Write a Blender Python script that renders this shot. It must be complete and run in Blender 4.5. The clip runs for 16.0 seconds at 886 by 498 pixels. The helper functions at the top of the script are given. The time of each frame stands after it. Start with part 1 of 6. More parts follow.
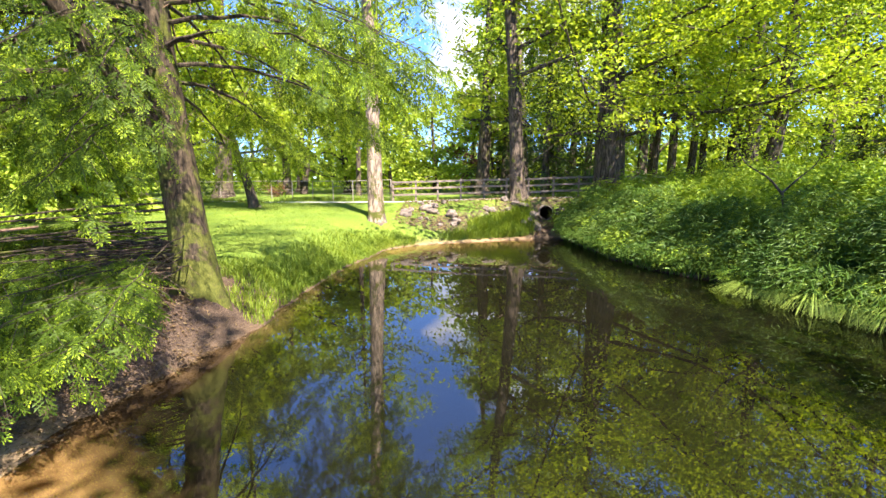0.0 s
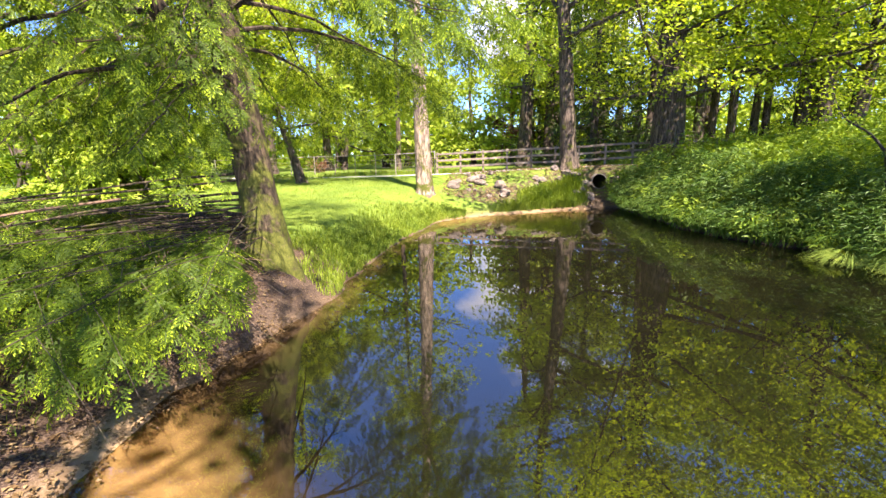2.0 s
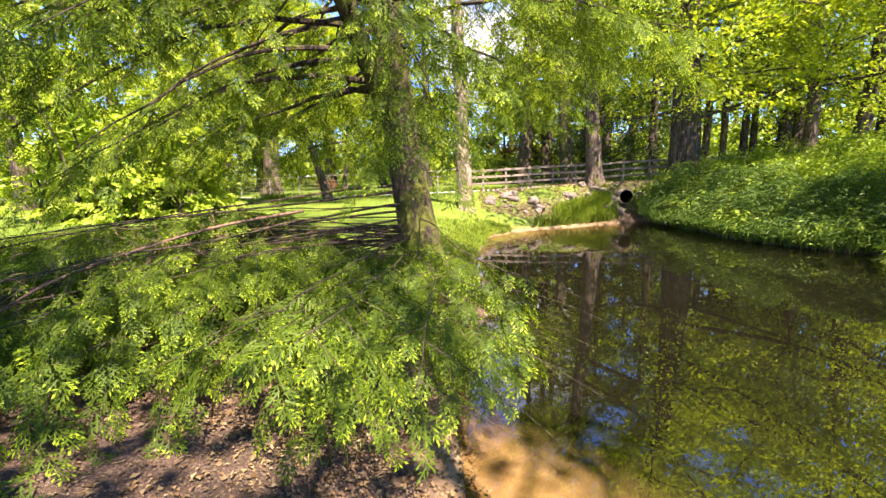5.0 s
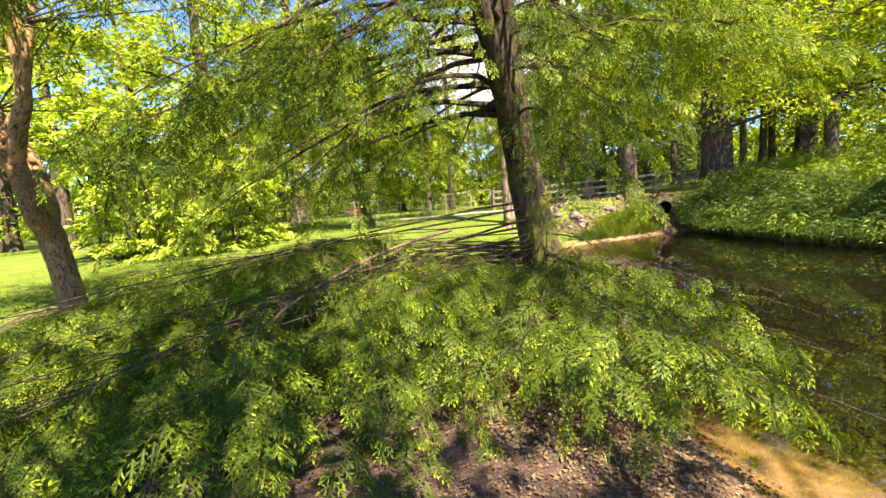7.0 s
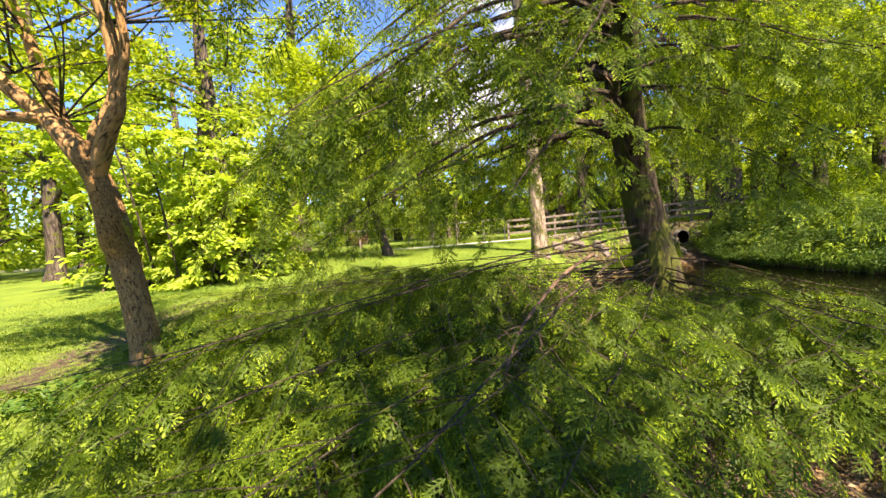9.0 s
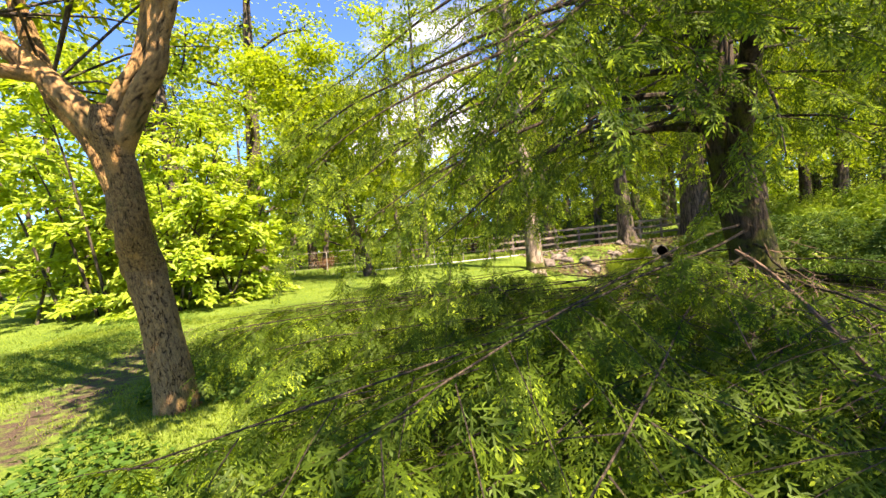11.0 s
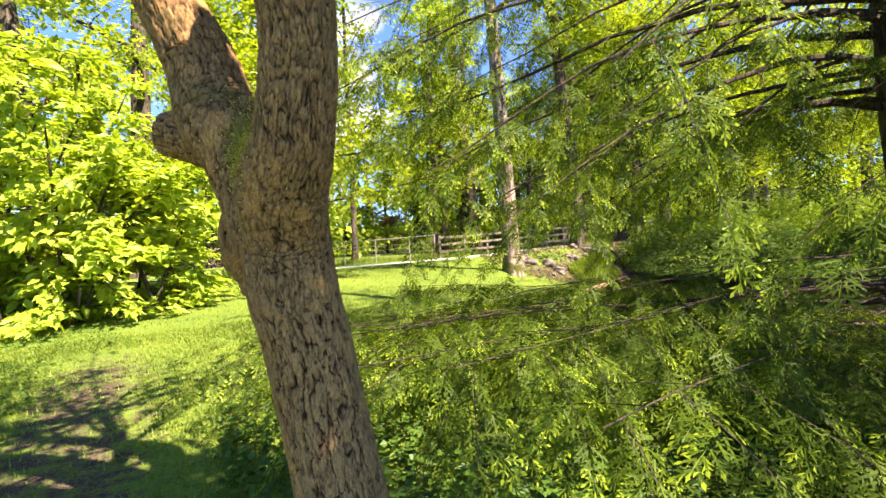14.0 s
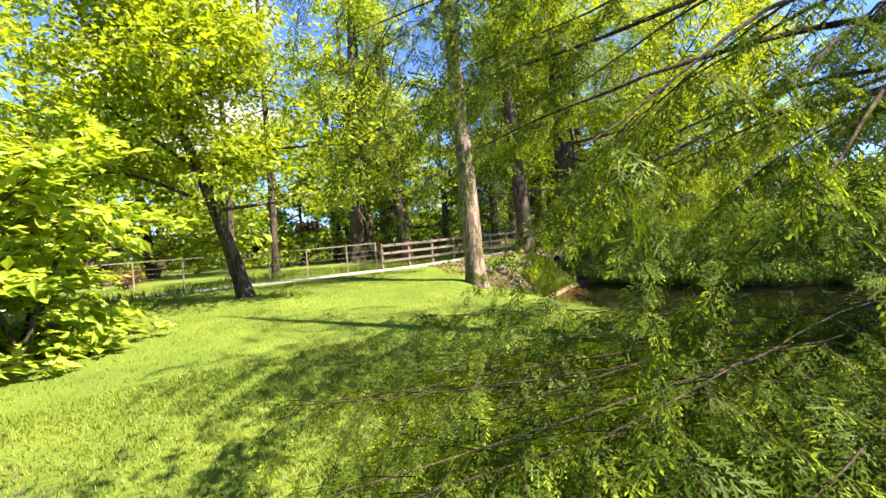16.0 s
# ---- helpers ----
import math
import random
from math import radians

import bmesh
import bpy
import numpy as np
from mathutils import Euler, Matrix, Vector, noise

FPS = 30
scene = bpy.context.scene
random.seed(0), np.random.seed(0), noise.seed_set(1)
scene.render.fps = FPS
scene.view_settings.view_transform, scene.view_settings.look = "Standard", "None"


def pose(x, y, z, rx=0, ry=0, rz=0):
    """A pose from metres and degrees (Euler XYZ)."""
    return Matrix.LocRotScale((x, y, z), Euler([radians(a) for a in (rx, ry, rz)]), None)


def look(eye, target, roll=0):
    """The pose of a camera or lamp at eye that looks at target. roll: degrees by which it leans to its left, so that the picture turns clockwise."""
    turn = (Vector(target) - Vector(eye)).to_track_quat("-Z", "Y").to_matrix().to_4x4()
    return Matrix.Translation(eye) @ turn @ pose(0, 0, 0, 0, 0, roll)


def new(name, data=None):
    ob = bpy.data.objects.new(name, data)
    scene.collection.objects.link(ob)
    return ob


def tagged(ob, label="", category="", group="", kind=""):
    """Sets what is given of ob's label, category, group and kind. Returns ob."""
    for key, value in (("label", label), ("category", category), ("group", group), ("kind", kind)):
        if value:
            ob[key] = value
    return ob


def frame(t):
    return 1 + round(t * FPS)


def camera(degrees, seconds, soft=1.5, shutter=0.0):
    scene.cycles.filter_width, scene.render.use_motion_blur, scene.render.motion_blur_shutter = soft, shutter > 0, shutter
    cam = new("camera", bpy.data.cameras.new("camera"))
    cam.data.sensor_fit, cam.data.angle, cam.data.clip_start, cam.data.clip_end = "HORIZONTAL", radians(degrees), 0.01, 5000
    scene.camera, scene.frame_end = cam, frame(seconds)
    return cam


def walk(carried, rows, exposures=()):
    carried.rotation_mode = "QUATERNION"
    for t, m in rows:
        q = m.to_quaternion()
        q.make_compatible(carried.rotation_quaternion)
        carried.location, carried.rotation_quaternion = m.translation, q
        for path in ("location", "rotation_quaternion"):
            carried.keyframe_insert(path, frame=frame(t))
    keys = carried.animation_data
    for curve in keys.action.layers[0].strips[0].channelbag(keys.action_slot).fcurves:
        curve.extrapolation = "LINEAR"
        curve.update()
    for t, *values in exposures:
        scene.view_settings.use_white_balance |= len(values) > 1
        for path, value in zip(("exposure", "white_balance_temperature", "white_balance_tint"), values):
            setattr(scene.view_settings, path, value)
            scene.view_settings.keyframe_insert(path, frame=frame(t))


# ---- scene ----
cam = camera(91.0, 16.0)
PATH = [
    (0, (0.461, 0.061, 2.310), (0.408, 2.036, 2.006), 0.31),
    (0.5, (0.421, 0.055, 2.306), (0.343, 2.027, 1.980), 0.54),
    (1, (0.291, 0.014, 2.272), (0.145, 1.977, 1.914), -0.26),
    (1.5, (0.116, 0.122, 2.236), (-0.082, 2.076, 1.863), -0.85),
    (2, (-0.208, 0.327, 2.160), (-0.411, 2.272, 1.745), -1.25),
    (2.5, (-0.611, 0.445, 2.131), (-0.797, 2.388, 1.692), -1.86),
    (3, (-1.114, 0.429, 2.125), (-1.263, 2.375, 1.688), -2.10),
    (3.2, (-1.282, 0.411, 2.119), (-1.405, 2.363, 1.706), -1.83),
    (5.3, (-3.389, 0.028, 2.086), (-3.441, 2.002, 1.769), -1.51),
    (5.5, (-3.574, -0.024, 2.084), (-3.661, 1.951, 1.776), -2.14),
    (6, (-3.960, -0.144, 2.084), (-4.039, 1.831, 1.776), -3.21),
    (6.5, (-4.443, -0.141, 2.100), (-4.499, 1.841, 1.835), -3.80),
    (7, (-4.964, -0.121, 2.116), (-5.018, 1.865, 1.888), -4.36),
    (7.5, (-5.445, -0.064, 2.151), (-5.459, 1.926, 1.946), -4.64),
    (8, (-5.989, 0.098, 2.151), (-5.965, 2.089, 1.969), -4.04),
    (8.5, (-6.499, 0.237, 2.148), (-6.448, 2.232, 2.012), -3.69),
    (9, (-7.015, 0.395, 2.142), (-6.941, 2.391, 2.046), -3.98),
    (9.5, (-7.549, 0.633, 2.119), (-7.481, 2.630, 2.045), -3.81),
    (9.7, (-7.744, 0.709, 2.085), (-7.671, 2.707, 2.021), -3.80),
    (11.8, (-9.575, 2.285, 1.981), (-9.038, 4.212, 1.998), -4.59),
    (12, (-9.749, 2.460, 2.021), (-9.184, 4.379, 2.041), -4.32),
    (12.5, (-10.151, 2.880, 2.005), (-9.488, 4.767, 2.030), -3.85),
    (13, (-10.541, 3.363, 1.983), (-9.811, 5.225, 2.012), -3.63),
    (13.5, (-10.900, 3.894, 1.996), (-10.121, 5.737, 2.016), -3.19),
    (14, (-11.207, 4.470, 2.010), (-10.355, 6.279, 1.984), -3.02),
    (14.5, (-11.439, 5.055, 2.037), (-10.533, 6.837, 1.998), -3.77),
    (15, (-11.655, 5.642, 2.064), (-10.662, 7.378, 2.028), -3.39),
    (15.5, (-11.758, 6.209, 2.110), (-10.653, 7.875, 2.071), -3.67),
    (16, (-11.748, 6.797, 2.204), (-10.533, 8.385, 2.178), -4.12),
]
walk(cam, [(t, look(eye, target, roll)) for t, eye, target, roll in PATH], [(0, 2.47, 6150, 19), (3, 2.54, 6500, 26), (6, 2.48, 6750, 26), (9, 2.18, 7150, 20), (13, 2.36, 7000, 21), (15, 2.42, 6600, 25), (16, 2.18, 6600, 22)])

# ---- world, sun ----
SUN_AZ = math.atan2(-0.87, 0.48)
SUN_EL = radians(54)
sun_from = Vector((math.cos(SUN_AZ) * math.cos(SUN_EL), math.sin(SUN_AZ) * math.cos(SUN_EL), math.sin(SUN_EL)))
world = bpy.data.worlds.new("sky")
scene.world = world
world.use_nodes = True
wn, wl = world.node_tree.nodes, world.node_tree.links
wn.clear()
w_out, w_bg, w_sky = wn.new("ShaderNodeOutputWorld"), wn.new("ShaderNodeBackground"), wn.new("ShaderNodeTexSky")
w_sky.sky_type, w_sky.sun_disc = "NISHITA", False
w_sky.sun_elevation, w_sky.sun_rotation = SUN_EL, math.atan2(sun_from.x, sun_from.y)
w_sky.air_density, w_sky.dust_density, w_sky.ozone_density = 0.9, 0.0, 4.0
w_co, w_map, w_noise, w_ramp, w_mix = (wn.new("ShaderNodeTexCoord"), wn.new("ShaderNodeMapping"), wn.new("ShaderNodeTexNoise"),
                                       wn.new("ShaderNodeValToRGB"), wn.new("ShaderNodeMixRGB"))
w_map.inputs["Scale"].default_value = (1.6, 1.6, 3.6)
w_map.inputs["Location"].default_value = (0.1, 0.45, 0.2)
w_noise.inputs["Scale"].default_value, w_noise.inputs["Detail"].default_value = 2.1, 6.0
w_noise.inputs["Roughness"].default_value = 0.55
w_ramp.color_ramp.elements[0].position, w_ramp.color_ramp.elements[1].position = 0.67, 0.80
w_mix.inputs[2].default_value = (5.4, 5.5, 5.7, 1)
wl.new(w_co.outputs["Generated"], w_map.inputs["Vector"])
wl.new(w_map.outputs["Vector"], w_noise.inputs["Vector"])
# one bank of fair-weather cloud low over the far end of the pond
w_dot, w_near, w_sum = wn.new("ShaderNodeVectorMath"), wn.new("ShaderNodeMapRange"), wn.new("ShaderNodeMath")
w_dot.operation = "DOT_PRODUCT"
w_dot.inputs[1].default_value = (0.131, 0.931, 0.342)
wl.new(w_co.outputs["Generated"], w_dot.inputs[0])
w_near.inputs["From Min"].default_value, w_near.inputs["From Max"].default_value = 0.968, 0.995
w_near.inputs["To Min"].default_value, w_near.inputs["To Max"].default_value = 0.0, 0.28
wl.new(w_dot.outputs["Value"], w_near.inputs["Value"])
wl.new(w_noise.outputs["Fac"], w_sum.inputs[0]), wl.new(w_near.outputs[0], w_sum.inputs[1])
wl.new(w_sum.outputs[0], w_ramp.inputs["Fac"])
wl.new(w_ramp.outputs["Color"], w_mix.inputs["Fac"])
w_blue = wn.new("ShaderNodeMixRGB")
w_blue.blend_type = "MULTIPLY"
w_blue.inputs[0].default_value, w_blue.inputs[2].default_value = 1.0, (0.68, 0.91, 1.20, 1)
wl.new(w_sky.outputs["Color"], w_blue.inputs[1])
wl.new(w_blue.outputs[0], w_mix.inputs[1])
wl.new(w_mix.outputs["Color"], w_bg.inputs["Color"])
w_bg.inputs["Strength"].default_value = 0.07
wl.new(w_bg.outputs["Background"], w_out.inputs["Surface"])
sun_data = bpy.data.lights.new("sun", "SUN")
sun_data.energy, sun_data.angle, sun_data.color = 5.0, radians(0.53), (1.0, 0.92, 0.76)
sun = new("sun", sun_data)
sun.matrix_world = look(sun_from * 60, (0, 0, 0))


# ---- materials ----
def shader(name):
    m = bpy.data.materials.new(name)
    m.use_nodes = True
    nt = m.node_tree
    nt.nodes.clear()
    return m, nt.nodes, nt.links, nt.nodes.new("ShaderNodeOutputMaterial")


def ramp(nodes, stops):
    r = nodes.new("ShaderNodeValToRGB")
    els = r.color_ramp.elements
    while len(els) < len(stops):
        els.new(0.5)
    for e, (p, c) in zip(els, stops):
        e.position, e.color = p, (*c, 1)
    return r


def noise_tex(nodes, links, scale, detail=5.0, rough=0.6, stretch=None, coords=None):
    n = nodes.new("ShaderNodeTexNoise")
    n.inputs["Scale"].default_value, n.inputs["Detail"].default_value, n.inputs["Roughness"].default_value = scale, detail, rough
    co = coords or nodes.new("ShaderNodeTexCoord").outputs["Object"]
    if stretch:
        mp = nodes.new("ShaderNodeMapping")
        mp.inputs["Scale"].default_value = stretch
        links.new(co, mp.inputs["Vector"])
        co = mp.outputs["Vector"]
    links.new(co, n.inputs["Vector"])
    return n


def mixed(nodes, links, fac, a, b, blend="MIX"):
    m = nodes.new("ShaderNodeMixRGB")
    m.blend_type = blend
    for sock, v in ((m.inputs[0], fac), (m.inputs[1], a), (m.inputs[2], b)):
        if isinstance(v, (int, float)):
            sock.default_value = v
        elif isinstance(v, tuple):
            sock.default_value = (*v, 1)
        else:
            links.new(v, sock)
    return m.outputs[0]


def bump_of(nodes, links, height, strength, dist):
    b = nodes.new("ShaderNodeBump")
    b.inputs["Strength"].default_value, b.inputs["Distance"].default_value = strength, dist
    links.new(height, b.inputs["Height"])
    return b.outputs["Normal"]


def surface(nodes, links, out, color, rough, normal=None, spec=0.3):
    p = nodes.new("ShaderNodeBsdfPrincipled")
    if isinstance(color, tuple):
        p.inputs["Base Color"].default_value = (*color, 1)
    else:
        links.new(color, p.inputs["Base Color"])
    p.inputs["Roughness"].default_value = rough
    p.inputs["Specular IOR Level"].default_value = spec
    if normal is not None:
        links.new(normal, p.inputs["Normal"])
    links.new(p.outputs[0], out.inputs["Surface"])
    return p


def leaf_material(name, colors, translucent=0.45, gloss=0.02, rough=0.5):
    """Thin leaf: reflects and lets light through; colour varies leaf by leaf and in drifts over the crown."""
    m, nd, lk, out = shader(name)
    geo = nd.new("ShaderNodeNewGeometry")
    r = ramp(nd, [(i / (len(colors) - 1), (c[0], c[1], c[2] * 0.6)) for i, c in enumerate(colors)])
    drift = noise_tex(nd, lk, 0.9, 2.0, coords=geo.outputs["Position"])
    mx = nd.new("ShaderNodeMath")
    mx.operation = "MULTIPLY_ADD"
    lk.new(geo.outputs["Random Per Island"], mx.inputs[0])
    mx.inputs[1].default_value = 0.55
    sub = nd.new("ShaderNodeMath")
    sub.operation = "MULTIPLY_ADD"
    lk.new(drift.outputs["Fac"], sub.inputs[0])
    sub.inputs[1].default_value, sub.inputs[2].default_value = 1.2, -0.37
    lk.new(sub.outputs[0], mx.inputs[2])
    lk.new(mx.outputs[0], r.inputs["Fac"])
    d, t, g = nd.new("ShaderNodeBsdfDiffuse"), nd.new("ShaderNodeBsdfTranslucent"), nd.new("ShaderNodeBsdfGlossy")
    lk.new(r.outputs["Color"], d.inputs["Color"])
    warm = mixed(nd, lk, 1.0, r.outputs["Color"], (1.3, 1.28, 0.45), "MULTIPLY")
    lk.new(warm, t.inputs["Color"])
    g.inputs["Roughness"].default_value = rough
    g.inputs["Color"].default_value = (0.8, 0.9, 0.7, 1)
    a, b = nd.new("ShaderNodeMixShader"), nd.new("ShaderNodeMixShader")
    a.inputs[0].default_value, b.inputs[0].default_value = translucent, gloss
    lk.new(d.outputs[0], a.inputs[1]), lk.new(t.outputs[0], a.inputs[2])
    lk.new(a.outputs[0], b.inputs[1]), lk.new(g.outputs[0], b.inputs[2])
    lk.new(b.outputs[0], out.inputs["Surface"])
    return m


def bark_material(name, dark, light, moss=0.0, ridge=9.0, moss_low=0.0):
    """Furrowed bark with lichen and moss."""
    m, nd, lk, out = shader(name)
    geo = nd.new("ShaderNodeNewGeometry")
    pos = geo.outputs["Position"]
    furrow = noise_tex(nd, lk, ridge * 1.9, 5.0, 0.6, (1.0, 1.0, 0.2), pos)
    furrow.inputs["Distortion"].default_value = 0.7
    fine = noise_tex(nd, lk, 55.0, 4.0, 0.7, (1.0, 1.0, 0.45), pos)
    broad = noise_tex(nd, lk, 1.7, 3.0, 0.5, None, pos)
    base = ramp(nd, [(0.40, dark), (0.49, tuple(0.6 * a + 0.4 * b for a, b in zip(dark, light))), (0.60, light)])
    lk.new(furrow.outputs["Fac"], base.inputs["Fac"])
    speck = ramp(nd, [(0.40, (0.72, 0.70, 0.68)), (0.62, (1.15, 1.12, 1.08))])
    lk.new(fine.outputs["Fac"], speck.inputs["Fac"])
    col = mixed(nd, lk, 0.8, base.outputs["Color"], speck.outputs["Color"], "MULTIPLY")
    tone = ramp(nd, [(0.35, (0.82, 0.80, 0.80)), (0.65, (1.15, 1.1, 1.0))])
    lk.new(broad.outputs["Fac"], tone.inputs["Fac"])
    col = mixed(nd, lk, 0.8, col, tone.outputs["Color"], "MULTIPLY")
    if moss or moss_low:
        patch = noise_tex(nd, lk, 3.2, 6.0, 0.62, None, pos)
        zz = nd.new("ShaderNodeSeparateXYZ")
        lk.new(pos, zz.inputs[0])
        low = nd.new("ShaderNodeMapRange")
        low.inputs["From Min"].default_value, low.inputs["From Max"].default_value = 0.4, 2.8
        low.inputs["To Min"].default_value, low.inputs["To Max"].default_value = moss_low, 0.0
        lk.new(zz.outputs["Z"], low.inputs["Value"])
        add = nd.new("ShaderNodeMath")
        lk.new(patch.outputs["Fac"], add.inputs[0]), lk.new(low.outputs[0], add.inputs[1])
        mk = ramp(nd, [(0.60 - moss * 0.14, (0, 0, 0)), (0.70 - moss * 0.14, (1, 1, 1))])
        lk.new(add.outputs[0], mk.inputs["Fac"])
        green = ramp(nd, [(0.3, (0.036, 0.042, 0.008)), (0.7, (0.105, 0.108, 0.018))])
        lk.new(fine.outputs["Fac"], green.inputs["Fac"])
        col = mixed(nd, lk, mk.outputs["Color"], col, green.outputs["Color"])
    h = mixed(nd, lk, 0.35, furrow.outputs["Fac"], fine.outputs["Fac"])
    surface(nd, lk, out, col, 0.9, bump_of(nd, lk, h, 0.9, 0.03), 0.15)
    return m


def furrowed_bark(name, dark, light, wood):
    """Bark whose ridges and scales stand in the mesh: furrow shade painted into the colour by relief, pale worn scale
    tops, tan inner bark where scales have dropped.
    """
    m, nd, lk, out = shader(name)
    pos = nd.new("ShaderNodeNewGeometry").outputs["Position"]
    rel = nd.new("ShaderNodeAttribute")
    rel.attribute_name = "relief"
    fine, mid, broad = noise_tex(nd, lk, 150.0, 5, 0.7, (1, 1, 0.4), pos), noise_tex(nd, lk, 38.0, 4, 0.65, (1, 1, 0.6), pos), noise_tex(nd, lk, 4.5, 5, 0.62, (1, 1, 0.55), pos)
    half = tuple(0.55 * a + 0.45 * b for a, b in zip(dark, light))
    # dark stop paints shade into the furrows, after the mesh relief
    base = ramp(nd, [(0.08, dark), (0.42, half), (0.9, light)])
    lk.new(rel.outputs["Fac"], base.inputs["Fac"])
    speck = ramp(nd, [(0.34, (0.62, 0.60, 0.58)), (0.66, (1.28, 1.25, 1.18))])
    lk.new(fine.outputs["Fac"], speck.inputs["Fac"])
    col = mixed(nd, lk, 0.85, base.outputs["Color"], speck.outputs["Color"], "MULTIPLY")
    tone = ramp(nd, [(0.34, (0.72, 0.74, 0.76)), (0.5, (1.0, 0.97, 0.92)), (0.66, (1.22, 1.12, 0.96))])
    lk.new(mid.outputs["Fac"], tone.inputs["Fac"])
    col = mixed(nd, lk, 0.8, col, tone.outputs["Color"], "MULTIPLY")
    bare = ramp(nd, [(0.57, (0, 0, 0)), (0.63, (0.8, 0.8, 0.8))])
    lk.new(broad.outputs["Fac"], bare.inputs["Fac"])
    inner = mixed(nd, lk, 0.9, wood, speck.outputs["Color"], "MULTIPLY")
    col = mixed(nd, lk, bare.outputs["Color"], col, inner)
    algae = noise_tex(nd, lk, 3.1, 5, 0.6, None, pos)
    green = ramp(nd, [(0.56, (0, 0, 0)), (0.68, (0.45, 0.45, 0.45))])
    lk.new(algae.outputs["Fac"], green.inputs["Fac"])
    col = mixed(nd, lk, green.outputs["Color"], col, (0.12, 0.115, 0.035))
    # moss grown out of the crotch
    away, spread = nd.new("ShaderNodeVectorMath"), noise_tex(nd, lk, 26.0, 5, 0.7, None, pos)
    away.operation = "DISTANCE"
    away.inputs[1].default_value = (-11.06, 6.27, 2.41)
    lk.new(pos, away.inputs[0])
    near = nd.new("ShaderNodeMath")
    near.operation = "MULTIPLY_ADD"
    lk.new(spread.outputs["Fac"], near.inputs[0])
    near.inputs[1].default_value = -0.28
    lk.new(away.outputs["Value"], near.inputs[2])
    cover = ramp(nd, [(0.0, (0.95, 0.95, 0.95)), (0.05, (0, 0, 0))])
    lk.new(near.outputs[0], cover.inputs["Fac"])
    tuft = ramp(nd, [(0.3, (0.10, 0.095, 0.012)), (0.7, (0.36, 0.31, 0.04))])
    lk.new(fine.outputs["Fac"], tuft.inputs["Fac"])
    col = mixed(nd, lk, cover.outputs["Color"], col, tuft.outputs["Color"])
    # hairline cracks across the scales, drawn dark in the colour and bumped
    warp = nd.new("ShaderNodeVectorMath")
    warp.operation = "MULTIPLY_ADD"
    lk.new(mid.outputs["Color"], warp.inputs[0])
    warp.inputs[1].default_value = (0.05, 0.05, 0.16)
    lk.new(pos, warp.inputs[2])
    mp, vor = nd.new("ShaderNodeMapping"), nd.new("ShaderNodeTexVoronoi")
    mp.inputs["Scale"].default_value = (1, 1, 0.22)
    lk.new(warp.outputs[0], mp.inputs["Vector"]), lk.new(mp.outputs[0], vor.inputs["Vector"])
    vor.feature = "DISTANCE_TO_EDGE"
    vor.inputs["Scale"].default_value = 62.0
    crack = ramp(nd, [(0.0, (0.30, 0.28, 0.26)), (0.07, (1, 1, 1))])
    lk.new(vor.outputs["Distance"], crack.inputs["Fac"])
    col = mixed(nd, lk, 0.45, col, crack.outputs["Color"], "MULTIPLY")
    h = mixed(nd, lk, 0.45, mixed(nd, lk, 0.4, fine.outputs["Fac"], mid.outputs["Fac"]), crack.outputs["Color"])
    surface(nd, lk, out, col, 0.92, bump_of(nd, lk, h, 0.9, 0.008), 0.12)
    return m


